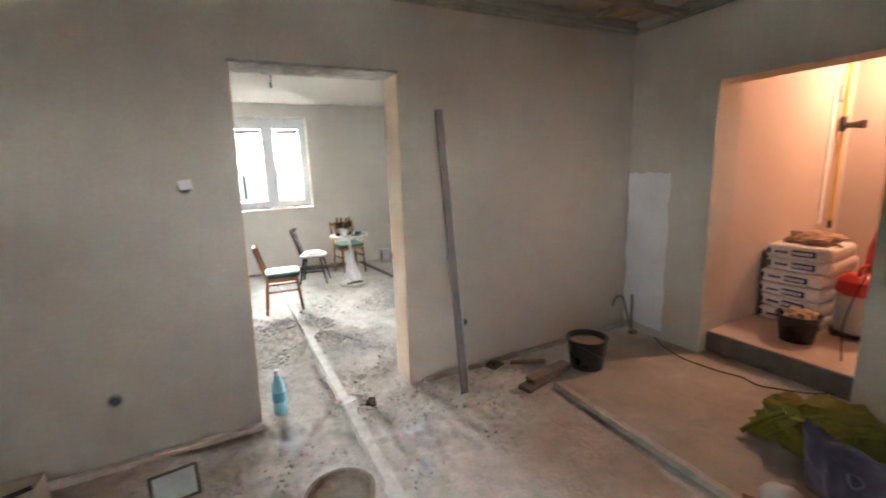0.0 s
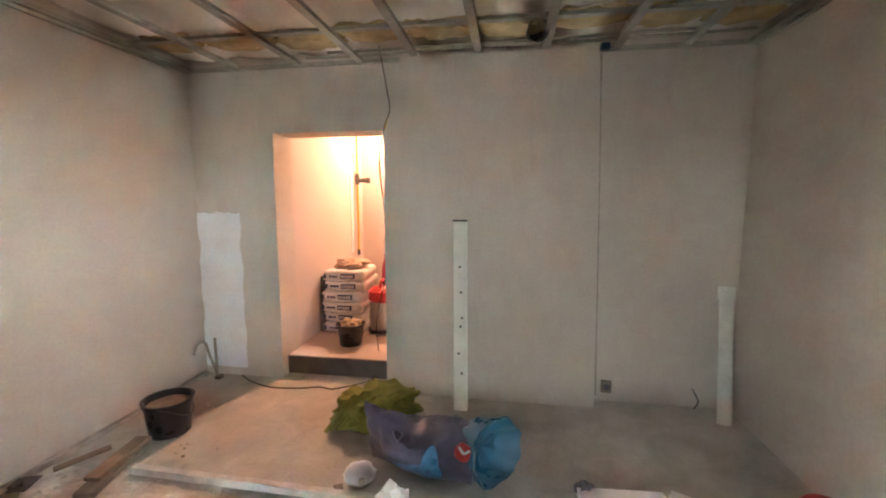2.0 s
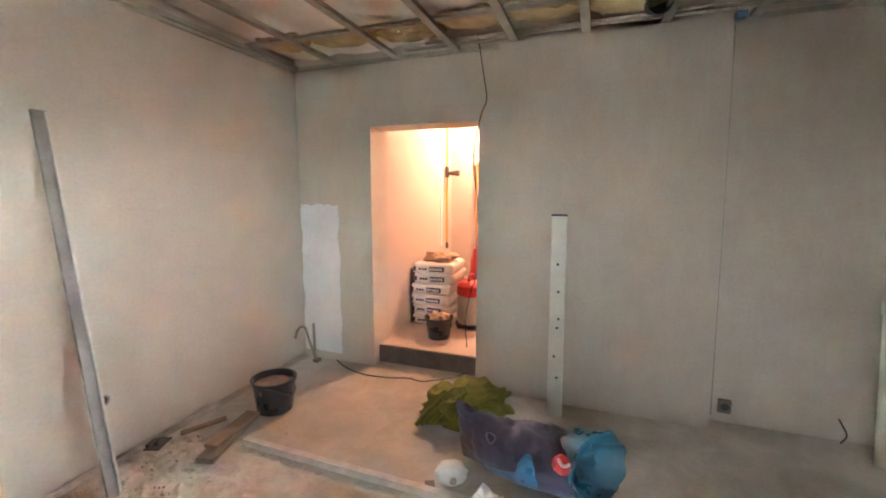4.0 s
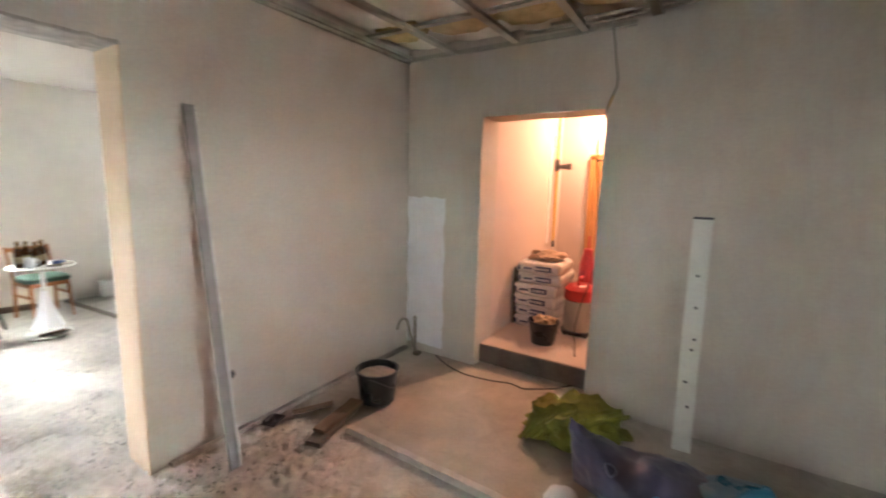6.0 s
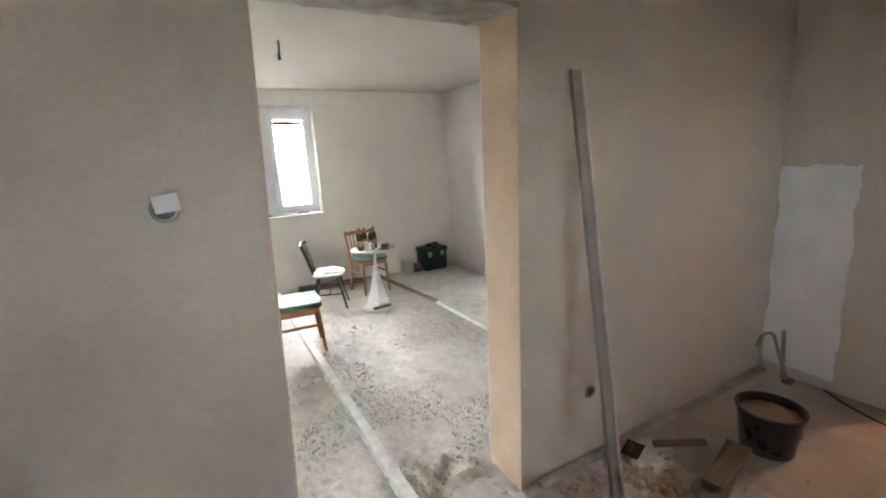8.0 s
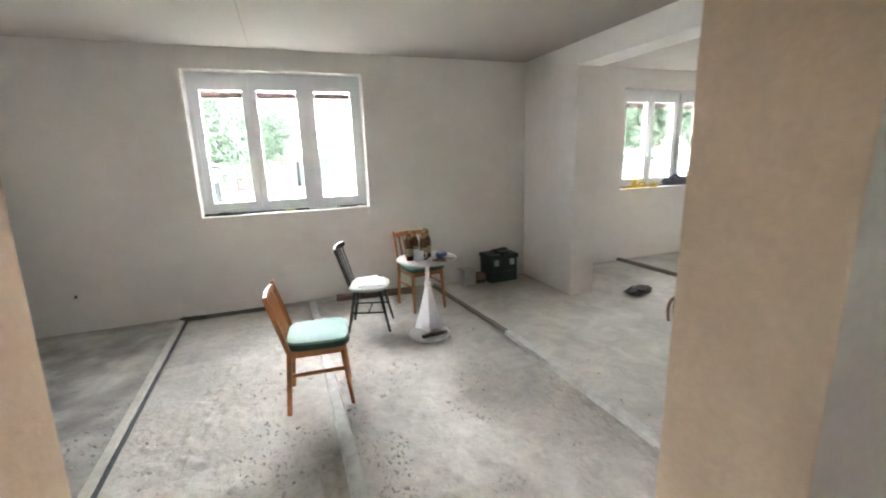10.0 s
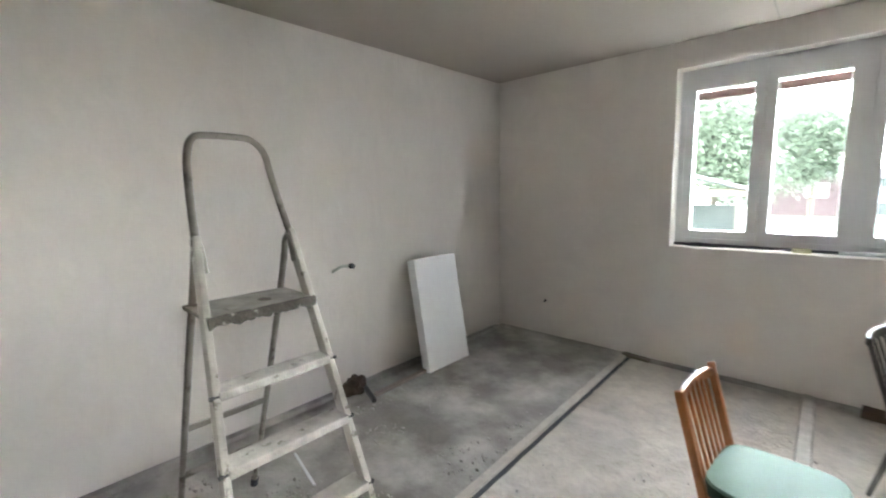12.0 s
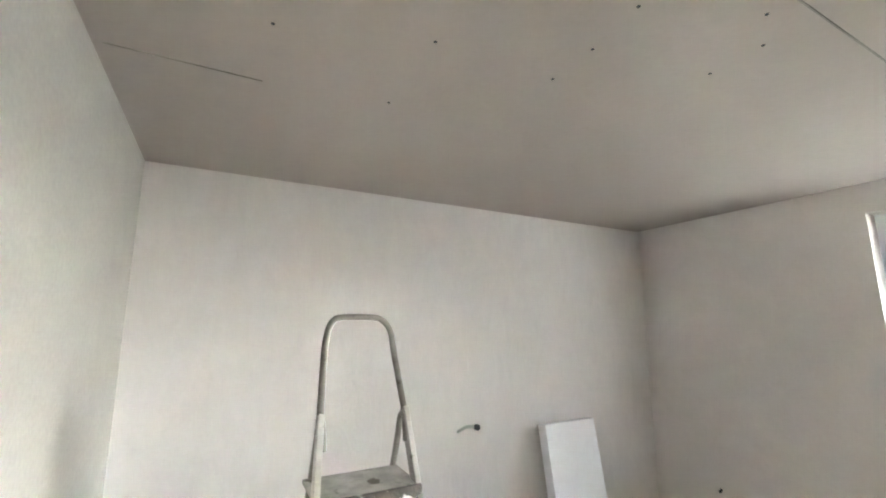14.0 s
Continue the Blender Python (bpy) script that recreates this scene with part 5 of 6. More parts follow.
def spindle_chair():
    t = thing("spindle_chair", pose(0.955, 5.84, 0, 0, 0, -19), "black spindle-back chair with a white seat and papers", "chair")
    for x, y in ((-0.165, -0.135), (-0.165, 0.135), (0.165, -0.14), (0.165, 0.14)):
        part("leg", rod(bmesh.new(), (x * 1.08, y * 1.1, 0.0), (x * 0.62, y * 0.75, 0.372), 0.011, 0.016, 10), DARK_WOOD, t, smooth=True)
    for a, b in (((-0.14, -0.13, 0.17), (0.14, -0.13, 0.17)), ((-0.14, 0.13, 0.17), (0.14, 0.13, 0.17)), ((0, -0.13, 0.17), (0, 0.13, 0.17)), ((-0.135, -0.12, 0.21), (-0.135, 0.12, 0.21))):
        part("stretcher", rod(bmesh.new(), a, b, 0.008, 0.008, 8), DARK_WOOD, t, smooth=True)
    bm = bmesh.new()
    prof = [(0, 0.366), (0.86, 0.366), (0.97, 0.374), (1.0, 0.386), (0.98, 0.398), (0.85, 0.400), (0, 0.394)]
    lathe(bm, prof, 36)
    for v in bm.verts:
        x, y = v.co.x, v.co.y
        e = max(abs(x), abs(y), 1e-6) / max(math.hypot(x, y), 1e-6)
        k = 1 / (0.55 + 0.45 * e)
        v.co.x, v.co.y = x * 0.178 * k, y * 0.190 * k
    part("seat", bm, WHITE_SEAT, t, "worn white lacquered seat", smooth=True)
    for k in range(6):
        y = -0.125 + 0.05 * k
        cx = -0.232 - 0.025 * (1 - (y / 0.15) ** 2)
        part("spindle", rod(bmesh.new(), (-0.145 - 0.01 * (1 - (y / 0.15) ** 2), y * 0.95, 0.39), (cx, y * 1.08, 0.705), 0.006, 0.006, 8), DARK_WOOD, t, smooth=True)
    bm = bmesh.new()
    pts = [(-0.232 - 0.028 * (1 - (y / 0.17) ** 2), y, 0.728) for y in [-0.172 + 0.344 * k / 10 for k in range(11)]]
    swept(bm, pts, 0.020, 0.050)
    part("top_rail", bm, DARK_WOOD, t)


spindle_chair()
pb = thing("folded_papers", pose(0.975, 5.83, 0.403, 0, 0, -10), "folded white papers lying on the spindle chair", "papers")
part("sheet", box(bmesh.new(), (0, 0, 0.006), (0.23, 0.25, 0.012), 0.004), PAPER, pb)
part("sheet", box(bmesh.new(), (-0.01, 0.02, 0.018), (0.20, 0.22, 0.010), 0.004, Euler((0.03, 0.02, 0.3)).to_matrix()), PAPER, pb)


def pedestal_table():
    t = thing("pedestal_table", pose(1.370, 5.445, 0), "small round white pedestal table with a white shroud", "table")
    part("tabletop", lathe(bmesh.new(), [(0, 0.646), (0.19, 0.646), (0.235, 0.650), (0.245, 0.656), (0.245, 0.664), (0.236, 0.670), (0.226, 0.666), (0, 0.665)], 40), TABLE_WHITE, t, smooth=True)
    part("post", rod(bmesh.new(), (0, 0, 0.02), (0, 0, 0.65), 0.017, 0.017, 16), TABLE_WHITE, t, smooth=True)
    part("collar", rod(bmesh.new(), (0, 0, 0.425), (0, 0, 0.46), 0.026, 0.026, 16), TABLE_WHITE, t, smooth=True)
    part("base", lathe(bmesh.new(), [(0, 0.0), (0.172, 0.0), (0.178, 0.008), (0.172, 0.020), (0.150, 0.026), (0.13, 0.020), (0, 0.022)], 40), TABLE_WHITE, t, smooth=True)
    bm = bmesh.new()
    rings = []
    for r_, z in ((0.020, 0.435), (0.042, 0.335), (0.074, 0.20), (0.100, 0.105), (0.108, 0.075)):
        ring_ = []
        for k in range(16):
            a = radians(-107 + 22.5 * k)
            q = r_ * (1.12 if k % 4 == 0 else 0.86 if k % 4 == 2 else 0.96) * (1 + 0.05 * math.sin(k * 2.3 + z * 9))
            ring_.append(bm.verts.new((q * math.cos(a), q * math.sin(a), z + (0.012 * math.sin(k * 1.9) if z < 0.1 else 0))))
        rings.append(ring_)
    for p, q in zip(rings, rings[1:]):
        for k in range(16):
            bm.faces.new((p[k], p[(k + 1) % 16], q[(k + 1) % 16], q[k]))
    part("shroud", bm, PAPER, t, "white folded shroud round the post")


pedestal_table()
for k, (dx, dy, c) in enumerate(((-0.06, -0.11, RAW_WOOD), (0.06, -0.10, CARD), (0.02, -0.13, RAW_WOOD))):
    board("wood_offcut", (1.385 + dx - 0.05, 5.445 + dy, 0.036 + 0.012 * (k == 2)), (1.385 + dx + 0.05, 5.445 + dy + 0.02, 0.036 + 0.012 * (k == 2)), 0.035, 0.022, c, "small wooden offcut on the table foot")


def beer_bottle(x, y, a, label, full=True):
    t = thing("beer_bottle", pose(x - 0.012, y, 0.667, 0, 0, a), label, "bottle", "bottles on the table")
    part("bottle", lathe(bmesh.new(), [(0, 0), (0.028, 0.0), (0.0305, 0.006), (0.0305, 0.125), (0.026, 0.150), (0.0155, 0.178), (0.013, 0.205), (0.0145, 0.208), (0.0145, 0.216), (0.012, 0.222), (0, 0.222)], 20), BROWN_GLASS, t, smooth=True)
    part("label", lathe(bmesh.new(), [(0.0306, 0.040), (0.0311, 0.041), (0.0311, 0.100), (0.0306, 0.101)], 20), LABEL, t, "cream paper label", smooth=True)
    part("neck_foil", lathe(bmesh.new(), [(0.0165, 0.172), (0.0172, 0.174), (0.0142, 0.204), (0.0136, 0.205)], 18), GOLD, t, "gold neck foil", smooth=True)
    part("crown_cap", lathe(bmesh.new(), [(0.0155, 0.212), (0.0158, 0.222), (0.012, 0.226), (0, 0.226)], 14), GOLD, t, smooth=True)


for x, y, a in ((1.235, 5.42, 10), (1.255, 5.52, 60), (1.345, 5.40, 120), (1.400, 5.47, 200), (1.42, 5.53, 260), (1.305, 5.50, 30)):
    beer_bottle(x, y, a, "brown glass beer bottle with a cream label")
mug = thing("mug", pose(1.283, 5.375, 0.667, 0, 0, -40), "white mug with a printed mark beside the bottles", "mug")
part("cup", lathe(bmesh.new(), [(0, 0), (0.033, 0), (0.038, 0.008), (0.040, 0.088), (0.037, 0.088), (0.034, 0.010), (0, 0.008)], 22), PAPER, mug, smooth=True)
part("handle", tube(bmesh.new(), [(0.036, 0, 0.07), (0.062, 0, 0.066), (0.064, 0, 0.035), (0.037, 0, 0.02)], 0.005), PAPER, mug, smooth=True)
part("mark", box(bmesh.new(), (-0.0385, -0.004, 0.045), (0.004, 0.026, 0.026), 0.001), material("mug_mark", (0.25, 0.10, 0.08), 0.6), mug, "dark red printed mark")
tp = thing("tape_roll", pose(1.49, 5.42, 0.667), "roll of blue tape on the table", "tape")
part("tape", lathe(bmesh.new(), [(0.026, 0), (0.046, 0), (0.046, 0.035), (0.026, 0.035), (0.026, 0)], 24), material("blue_tape", (0.02, 0.06, 0.22), 0.4), tp, smooth=True)
part("core", lathe(bmesh.new(), [(0.022, 0.001), (0.026, 0.001), (0.026, 0.036), (0.022, 0.036)], 20), CARD, tp)
pl = thing("pliers", pose(1.42, 5.33, 0.667, 0, 0, 30), "dark steel pliers lying on the table", "pliers")
part("handle", tube(bmesh.new(), [(0, 0.004, 0.008), (0.06, 0.02, 0.008), (0.12, 0.015, 0.008)], 0.006), SEAL, pl, smooth=True)
part("handle", tube(bmesh.new(), [(0, -0.004, 0.008), (0.06, -0.02, 0.008), (0.12, -0.015, 0.008)], 0.006), SEAL, pl, smooth=True)
part("jaw", box(bmesh.new(), (-0.025, 0, 0.008), (0.055, 0.016, 0.012), 0.003), DARK_METAL, pl)
sc = thing("scraper", pose(1.35, 5.30, 0.667, 0, 0, -20), "paint-smeared scraper lying on the table", "scraper")
part("blade", box(bmesh.new(), (0, 0, 0.004), (0.07, 0.06, 0.003)), ALUMINIUM, sc)
part("grip", box(bmesh.new(), (0.08, 0, 0.010), (0.10, 0.022, 0.018), 0.005), OLD_WOOD, sc)
cp = thing("cap", pose(1.54, 5.37, 0.667), "pale plastic lid lying on the table", "lid")
part("lid", lathe(bmesh.new(), [(0, 0), (0.05, 0), (0.052, 0.012), (0.045, 0.015), (0, 0.013)], 22), CARD, cp, smooth=True)


# ---- window room: tool crate and boxes ----
def tool_crate(m, label, w=0.365, d=0.26, h=0.33):
    t = thing("tool_crate", m, label, "tool box")
    part("body", box(bmesh.new(), (0, 0, h * 0.42), (w, d, h * 0.84), 0.018), GREEN_PLASTIC, t)
    lid = part("lid", box(bmesh.new(), (0, 0, h * 0.92), (w + 0.02, d + 0.02, h * 0.16), 0.014), GREEN_PLASTIC, t, "dark green lid")
    part("handle", tube(bmesh.new(), [(-0.09, 0, h), (-0.09, 0, h + 0.035), (0.09, 0, h + 0.035), (0.09, 0, h)], 0.010), BLACK_PLASTIC, lid, smooth=True)
    for s in (-1, 1):
        part("latch", box(bmesh.new(), (s * w * 0.28, -d / 2 - 0.008, h * 0.72), (0.055, 0.02, 0.07), 0.005), FROSTED, t, "grey latch")
        part("rib", box(bmesh.new(), (s * w * 0.5, 0, h * 0.4), (0.014, d * 0.7, h * 0.6), 0.004), BLACK_PLASTIC, t)
    part("band", box(bmesh.new(), (0, -d / 2 - 0.003, h * 0.34), (w * 0.9, 0.012, 0.03), 0.003), BLACK_PLASTIC, t)
    return t


tool_crate(pose(2.65, 6.63, 0, 0, 0, 2), "dark green plastic tool crate with a closed lid")
dl = thing("cordless_drill", pose(2.65, 6.60, 0.333, 0, 0, 25), "black cordless drill lying on the tool crate", "drill")
part("motor", rod(bmesh.new(), (-0.09, 0, 0.03), (0.09, 0, 0.03), 0.030, 0.026, 14), BLACK_PLASTIC, dl, smooth=True)
part("chuck", rod(bmesh.new(), (0.09, 0, 0.03), (0.14, 0, 0.03), 0.018, 0.010, 12), DARK_METAL, dl, smooth=True)
part("grip", bar(bmesh.new(), (-0.05, 0, 0.025), (-0.09, -0.12, 0.02), 0.036, 0.034, (0, 0, 1), 0.008), BLACK_PLASTIC, dl)
part("battery", box(bmesh.new(), (-0.10, -0.145, 0.028), (0.09, 0.05, 0.055), 0.008), BLACK_PLASTIC, dl)
bx = thing("carton", pose(2.24, 6.61, 0, 0, 0, 6), "small pale cardboard carton beside the crate", "box")
part("carton", box(bmesh.new(), (0, 0, 0.095), (0.14, 0.12, 0.19), 0.004), SACK, bx)
part("flap", box(bmesh.new(), (-0.09, 0.0, 0.186), (0.09, 0.11, 0.004), 0.001, Euler((0, 0.35, 0)).to_matrix()), CARD, bx)
bx2 = thing("carton", pose(2.385, 6.62, 0, 0, 0, -4), "small brown carton with a dark printed band", "box")
part("carton", box(bmesh.new(), (0, 0, 0.055), (0.11, 0.14, 0.11), 0.004), material("brown_carton", (0.30, 0.20, 0.14), 0.8), bx2)
part("band", box(bmesh.new(), (0, -0.072, 0.035), (0.112, 0.004, 0.03)), SEAL, bx2)

wirel = thing("lamp_wire", pose(0.54, 4.80, 2.49), "bare wire ends hanging from the ceiling for a lamp", "wire")
part("wire", tube(bmesh.new(), [(0, 0, 0.02), (0.003, 0, -0.05), (-0.004, 0, -0.10)], 0.007), SEAL, wirel, smooth=True)
part("connector", box(bmesh.new(), (-0.004, 0, -0.115), (0.022, 0.016, 0.05), 0.004), SEAL, wirel)

# ceiling joint and screw heads
tagged(part("trim_joint", box(bmesh.new(), (0.17, 4.82, 2.4887), (0.005, 3.92, 0.003)), JOINT), "open joint between ceiling boards", kind="structure")
tagged(part("trim_joint_2", box(bmesh.new(), (-0.93, 3.08, 2.4887), (0.003, 0.46, 0.003)), JOINT), "short crack in the ceiling board", kind="structure")
for x, y in ((-0.446, 3.768), (-0.244, 4.231), (-0.432, 4.235), (-0.595, 3.31), (-0.861, 3.77), (-0.148, 4.702), (0.022, 4.695), (0.10, 4.55), (-0.05, 4.2)):
    s = thing("screw_head", pose(x, y, 2.489), "dark screw head in the ceiling board", "screw", "ceiling screws")
    part("head", lathe(bmesh.new(), [(0, -0.002), (0.005, -0.001), (0.006, 0.002)], 10), SEAL, s)

# things on the sills
rg = thing("sealant_strip", pose(-0.18, 6.86, 0.967, 0, 0, 4), "dark strip of sealing tape bunched on the sill", "tape")
bm = bmesh.new()
lump(bm, (0, 0, 0.012), (0.17, 0.022, 0.014), 0.5, 4, 3, 0.0, 3)
part("strip", bm, SEAL, rg)
sp = thing("sponge", pose(0.38, 6.84, 0.967), "small pale yellow sponge on the window sill", "sponge")
part("sponge", box(bmesh.new(), (0, 0, 0.016), (0.10, 0.04, 0.032), 0.006), material("pale_sponge", (0.60, 0.58, 0.36), 0.9), sp)
tube1 = thing("sealant_tube", pose(0.72, 6.85, 0.967), "grey tube of sealant lying on the sill", "tube")
part("tube", rod(bmesh.new(), (-0.16, 0, 0.014), (0.1, 0, 0.014), 0.013, 0.013, 12), FROSTED, tube1, smooth=True)
part("nozzle", rod(bmesh.new(), (0.1, 0, 0.014), (0.17, 0, 0.014), 0.008, 0.003, 10), PAPER, tube1, smooth=True)
cg = thing("sealant_gun", pose(4.92, 6.86, 0.957), "yellow sealant gun lying on the window sill", "sealant gun")
part("frame", box(bmesh.new(), (0.0, 0, 0.022), (0.36, 0.035, 0.040), 0.010), YELLOW, cg)
part("grip", box(bmesh.new(), (-0.04, 0, 0.075), (0.065, 0.030, 0.110), 0.012, Euler((0, 0.12, 0)).to_matrix()), YELLOW, cg)
part("trigger", tube(bmesh.new(), [(0.02, 0, 0.035), (0.07, 0, 0.075), (0.13, 0, 0.070), (0.15, 0, 0.030)], 0.013), YELLOW, cg, smooth=True)
part("plunger", rod(bmesh.new(), (-0.30, 0, 0.022), (-0.17, 0, 0.022), 0.006), DARK_METAL, cg)
tb = thing("tape_coil", pose(5.22, 6.86, 0.957), "small yellow roll of tape on the sill", "tape")
part("roll", lathe(bmesh.new(), [(0.030, 0), (0.060, 0), (0.060, 0.05), (0.030, 0.05), (0.030, 0)], 24), YELLOW, tb, smooth=True)
crumple("dark_bag", pose(5.62, 6.85, 0.957), (0.22, 0.03, 0.09), material("slate_bag", (0.05, 0.06, 0.09), 0.6), "dark slate plastic bag on the sill", "bag", 6)

# ---- far room ----
BAG_CLOTH = material("black_bag_cloth", (0.016, 0.018, 0.024), 0.85, 0, 0.7, 12, 90, 0.3)
BAG_TRIM = material("orange_trim", (0.26, 0.125, 0.05), 0.6, 0, 0.7, 12, 80, 0.1)


def tool_bag():
    """A long soft tool bag standing open, its flap folded back; the mouth is up."""
    t = thing("open_tool_bag", pose(3.46, 4.50, 0, 0, 0, 82), "long black open tool bag with orange trim on the floor", "tool bag")
    bm = bmesh.new()
    seg, levels = 40, ((0.90, 0.0), (1.0, 0.03), (1.03, 0.12), (1.0, 0.20), (0.97, 0.215), (0.92, 0.205), (0.90, 0.10), (0.55, 0.085), (0.05, 0.08))
    rings = []
    for f, z in levels:
        row = []
        for k in range(seg):
            a = 2 * math.pi * k / seg
            c, d = math.cos(a), math.sin(a)
            x, y = math.copysign(abs(c) ** 0.38, c) * 0.31 * f, math.copysign(abs(d) ** 0.38, d) * 0.15 * f
            w = 0.012 * noise.noise(Vector((x * 9, y * 9, z * 12)))
            row.append(bm.verts.new((x + w, y + w * 0.7, max(0.0, z + (0.012 * noise.noise(Vector((x * 6, y * 6, 3))) if z > 0.05 else 0)))))
        rings.append(row)
    for p, q in zip(rings, rings[1:]):
        for k in range(seg):
            bm.faces.new((p[k], p[(k + 1) % seg], q[(k + 1) % seg], q[k]))
    bm.faces.new(rings[0]), bm.faces.new(rings[-1])
    part("body", bm, BAG_CLOTH, t, smooth=True)
    flap = box(bmesh.new(), (0.0, -0.185, 0.235), (0.60, 0.035, 0.13), 0.014, Euler((radians(24), 0, 0)).to_matrix())
    part("flap", flap, BAG_CLOTH, t, "folded-back black flap")
    for x in (0.285, -0.285):
        part("end_band", tube(bmesh.new(), [(x, 0.165, 0.02), (x * 1.05, 0.168, 0.11), (x * 1.02, 0.155, 0.20), (x, 0.09, 0.235), (x, -0.06, 0.235)], 0.012), BAG_TRIM, t, "orange trim band", smooth=True)
    part("handle", tube(bmesh.new(), [(-0.14, 0.16, 0.15), (-0.10, 0.20, 0.07), (0.0, 0.215, 0.045), (0.10, 0.20, 0.07), (0.14, 0.16, 0.15)], 0.011), BAG_CLOTH, t, "hanging carry strap", smooth=True)
    for x, w in ((-0.17, 0.12), (0.0, 0.14), (0.17, 0.12)):
        part("pocket", box(bmesh.new(), (x, 0.160, 0.085), (w, 0.018, 0.10), 0.008), BAG_CLOTH, t)


tool_bag()
lv = thing("spirit_level", pose(3.44, 4.54, 0.205, 0, 4, 84), "pale grey spirit level lying across the open bag", "level")
part("bar", box(bmesh.new(), (0, 0.02, 0.012), (0.50, 0.022, 0.045), 0.003), FROSTED, lv)
part("vial", box(bmesh.new(), (0, 0.02, 0.030), (0.05, 0.026, 0.016), 0.003), YELLOW, lv)
hm = thing("hammer", pose(3.50, 4.40, 0.215, 0, -4, 70), "claw hammer with a pale wooden handle in the bag", "hammer")
part("handle", rod(bmesh.new(), (-0.14, 0, 0.015), (0.12, 0, 0.015), 0.013, 0.011), RAW_WOOD, hm, smooth=True)
part("head", box(bmesh.new(), (0.13, 0, 0.016), (0.030, 0.11, 0.030), 0.006), DARK_METAL, hm)
jk = thing("work_jacket", pose(3.36, 4.12, 0, 0, 0, 30), "crumpled dark slate jacket with a red patch on the floor", "jacket")
bm = bmesh.new()
lump(bm, (0, 0, 0.06), (0.19, 0.14, 0.10), 0.6, 2.8, 4, 0.003, 8)
part("cloth", bm, material("slate_cloth", (0.035, 0.038, 0.050), 0.9, 0, 0.7, 12, 100, 0.3), jk, smooth=True)
bm = bmesh.new()
lump(bm, (-0.03, 0.04, 0.135), (0.06, 0.05, 0.030), 0.4, 3, 3, 0.003, 3)
part("patch", bm, material("faded_red_cloth", (0.38, 0.09, 0.06), 0.9, 0, 0.7, 12, 100, 0.2), jk, "faded red patch", smooth=True)
crumple("work_gloves", pose(3.72, 5.53, 0), (0.14, 0.08, 0.05), material("dark_gloves", (0.06, 0.05, 0.05), 0.9), "dark work gloves dropped on the floor", "gloves", 12)
board("leaning_batten", (6.30, 6.62, 0.0), (6.42, 6.765, 0.72), 0.06, 0.025, OLD_WOOD, "grey batten leaning on the far wall")


# ---- outdoors ----
bm = bmesh.new()
g = 40
vs = [[bm.verts.new((-300 + 600 * i / g, -300 + 600 * j / g, -1.75 + 0.15 * noise.noise(Vector((i * 0.7, j * 0.7, 0))))) for j in range(g + 1)] for i in range(g + 1)]
for i in range(g):
    for j in range(g):
        bm.faces.new((vs[i][j], vs[i + 1][j], vs[i + 1][j + 1], vs[i][j + 1]))
tagged(part("ground", bm, GRASS), "grass and gardens below the house", kind="structure")


def gable_house(name, m, w, d, h, rise, wall_mat, roof_mat, label, windows):
    t = thing(name, m, label, "house")
    part("wall", box(bmesh.new(), (0, 0, h / 2), (w, d, h)), wall_mat, t)
    bm = bmesh.new()
    e = 0.5
    a = [bm.verts.new(p) for p in ((-w / 2 - e, -d / 2 - e, h - 0.1), (w / 2 + e, -d / 2 - e, h - 0.1), (w / 2 + e, d / 2 + e, h - 0.1), (-w / 2 - e, d / 2 + e, h - 0.1), (-w / 2 + w * 0.22, 0, h + rise), (w / 2 - w * 0.22, 0, h + rise))]
    for f in ((0, 1, 5, 4), (1, 2, 5), (2, 3, 4, 5), (3, 0, 4), (3, 2, 1, 0)):
        bm.faces.new([a[i] for i in f])
    roof = part("roof", bm, roof_mat, t)
    part("chimney", box(bmesh.new(), (w * 0.2, 0.4, h + rise * 0.8), (0.5, 0.5, rise * 0.9), 0.03), BRICK, roof)
    for x, z, ww, hh in windows:
        wn_ = part("window", box(bmesh.new(), (x, -d / 2 - 0.03, z), (ww, 0.08, hh), 0.02), UPVC, t)
        part("pane", box(bmesh.new(), (x, -d / 2 - 0.08, z), (ww - 0.2, 0.04, hh - 0.2)), DARK_GLASS, wn_)
    return t


gable_house("neighbour_house", pose(-2.0, 60, -1.75, 0, 0, -8), 7.6, 7, 3.9, 2.0, BRICK, ROOF_GREY, "red-brown brick house with a grey hipped roof", [(-2.2, 2.2, 1.1, 1.3), (1.6, 2.4, 1.6, 1.3)])
gable_house("neighbour_house", pose(4.6, 64, -1.75, 0, 0, 6), 5.4, 6, 3.5, 1.0, RENDER_PALE, ROOF_GREY, "low green-grey rendered house with a flat hipped roof", [(-1.2, 1.8, 1.4, 1.3), (1.2, 1.8, 1.2, 1.3)])


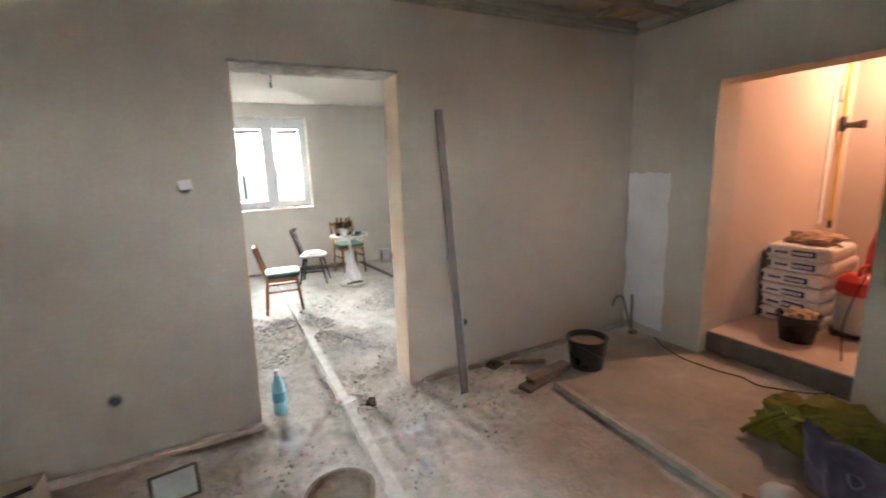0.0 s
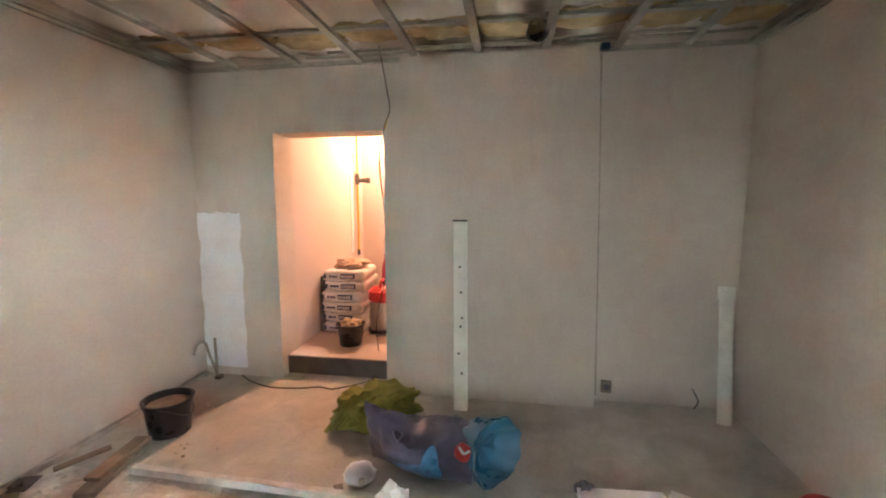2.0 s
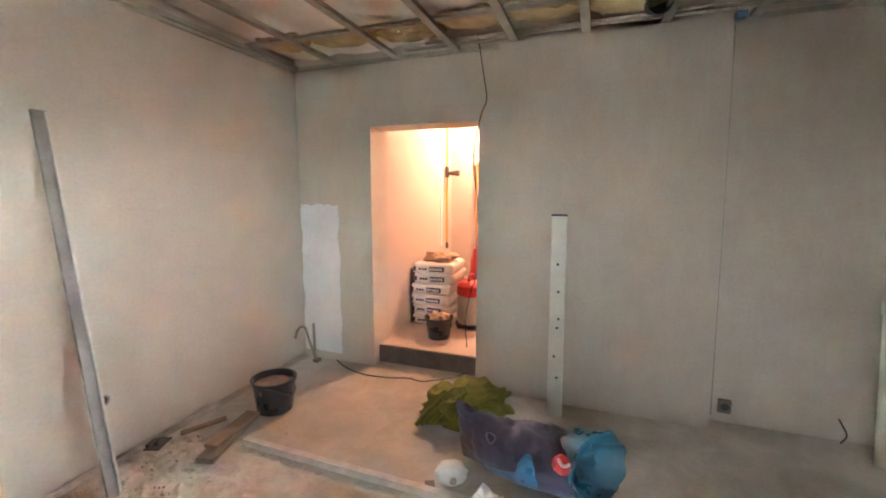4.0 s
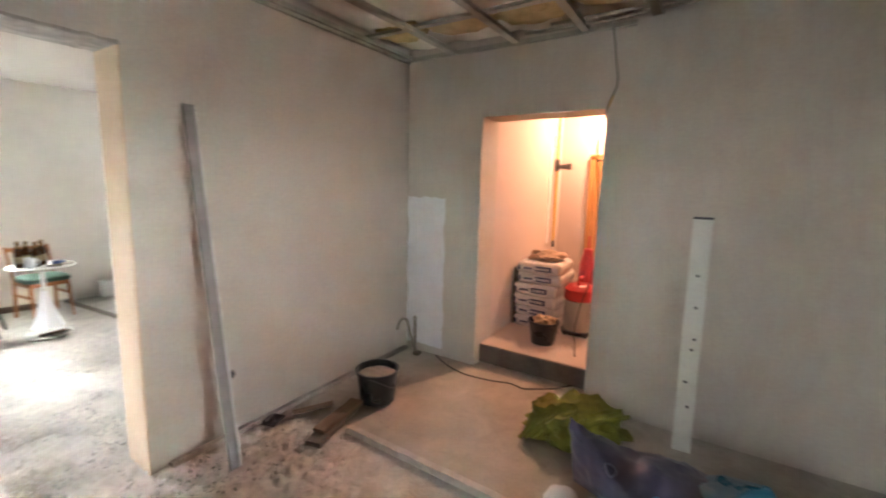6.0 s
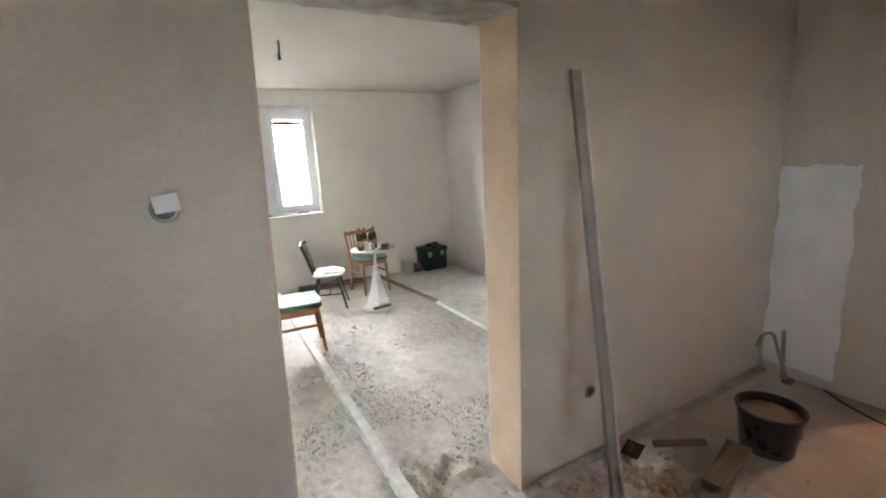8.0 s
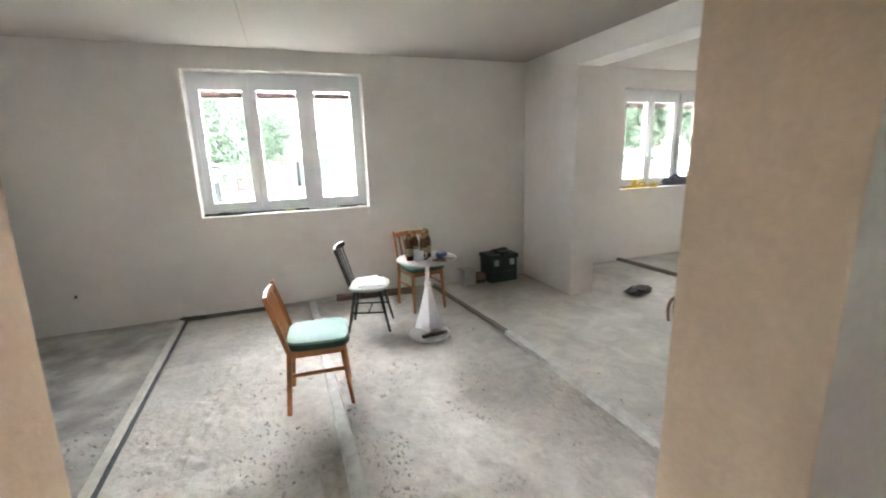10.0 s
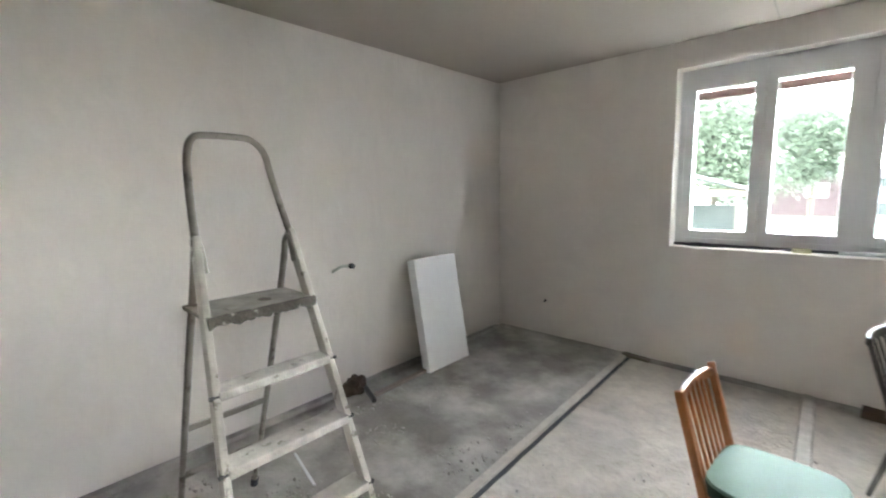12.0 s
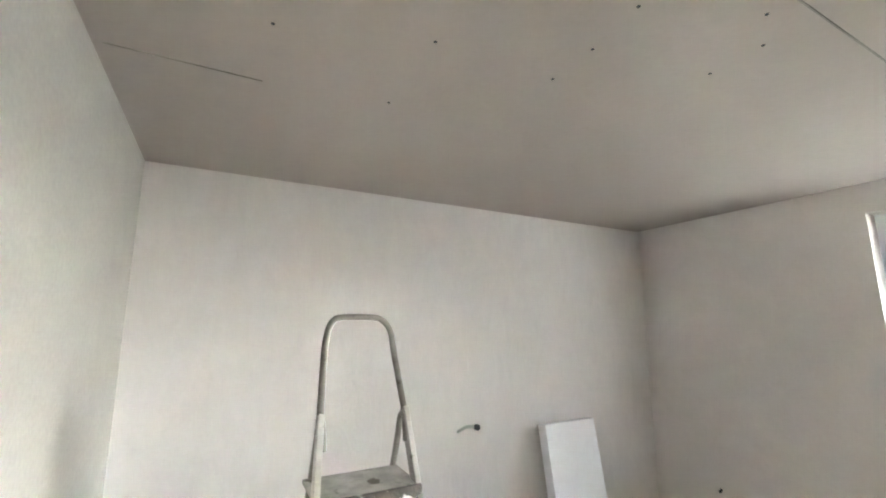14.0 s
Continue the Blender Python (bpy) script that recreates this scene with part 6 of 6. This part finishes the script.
def carport():
    t = thing("carport", pose(-4.7, 20, -1.98, 0, 0, 12), "open wooden carport with a pale sheet roof", "carport")
    bm = bmesh.new()
    for a, b in (((-3.4, -2.3, 3.3), (0, 0, 0)),):
        r = Euler((0, radians(17), 0)).to_matrix()
        box(bm, (1.0, 0, 3.85), (4.6, 5.0, 0.08), 0.01, r)
        r2 = Euler((0, radians(-17), 0)).to_matrix()
        box(bm, (-3.2, 0, 3.85), (4.6, 5.0, 0.08), 0.01, r2)
    part("roof", bm, ROOF_WHITE, t)
    for x in (-5.0, -2.0, 0.4, 3.0):
        for y in (-2.2, 2.2):
            part("post", box(bmesh.new(), (x, y, 1.6), (0.14, 0.14, 3.2), 0.01), OLD_WOOD, t)
    for y in (-2.2, 2.2):
        part("beam", box(bmesh.new(), (-1.0, y, 3.15), (8.2, 0.12, 0.18), 0.01), OLD_WOOD, t)
    part("back_wall", box(bmesh.new(), (-1.0, 2.35, 1.3), (8.2, 0.08, 2.6), 0.01), RENDER_PALE, t)


carport()


def tree(x, y, h, r, seed):
    t = thing("tree", pose(x, y, -1.75, 0, 0, seed * 40), "broad leafy green tree behind the houses", "tree", "trees outside")
    rn = random.Random(seed)
    bm = bmesh.new()
    rod(bm, (0, 0, -0.1), (0.1, 0, h * 0.55), 0.22, 0.12, 10)
    tips = []
    for k in range(9):
        a, z = rn.random() * 6.28, h * (0.35 + 0.3 * rn.random())
        tip = (r * 0.7 * math.cos(a), r * 0.7 * math.sin(a), z + h * (0.12 + 0.25 * rn.random()))
        rod(bm, (0.05, 0, z), tip, 0.08, 0.03, 6)
        tips.append(tip)
    part("trunk", bm, BARK, t)
    vs_, fs = [], []
    for k in range(36000):
        tip = rn.choice(tips)
        p = Vector((rn.gauss(tip[0] * 0.85, r * 0.30), rn.gauss(tip[1] * 0.85, r * 0.30), rn.gauss(tip[2], h * 0.11)))
        q = Euler((rn.random() * 6, rn.random() * 6, rn.random() * 6)).to_matrix()
        s = 0.07 + 0.09 * rn.random()
        n = len(vs_)
        vs_ += [p + q @ Vector(c) * s for c in ((-1, 0, 0), (0, -0.5, 0.12), (1, 0, 0), (0, 0.5, 0.12))]
        fs.append((n, n + 1, n + 2, n + 3))
    me = bpy.data.meshes.new("crown")
    me.from_pydata(vs_, [], fs)
    me.materials.append(LEAVES)
    cr = new("crown", me)
    cr.parent = t


for x, y, h, r, s in ((-4.6, 31, 7.4, 2.3, 1), (17.4, 19.0, 8.5, 2.6, 6), (20.0, 20.0, 9.0, 2.8, 7), (-0.9, 46, 8.2, 2.6, 2), (14.0, 20, 9.5, 3.6, 3), (18.5, 22, 9.0, 3.6, 4), (-16, 40, 10, 4, 5)):
    tree(x, y, h, r, s)
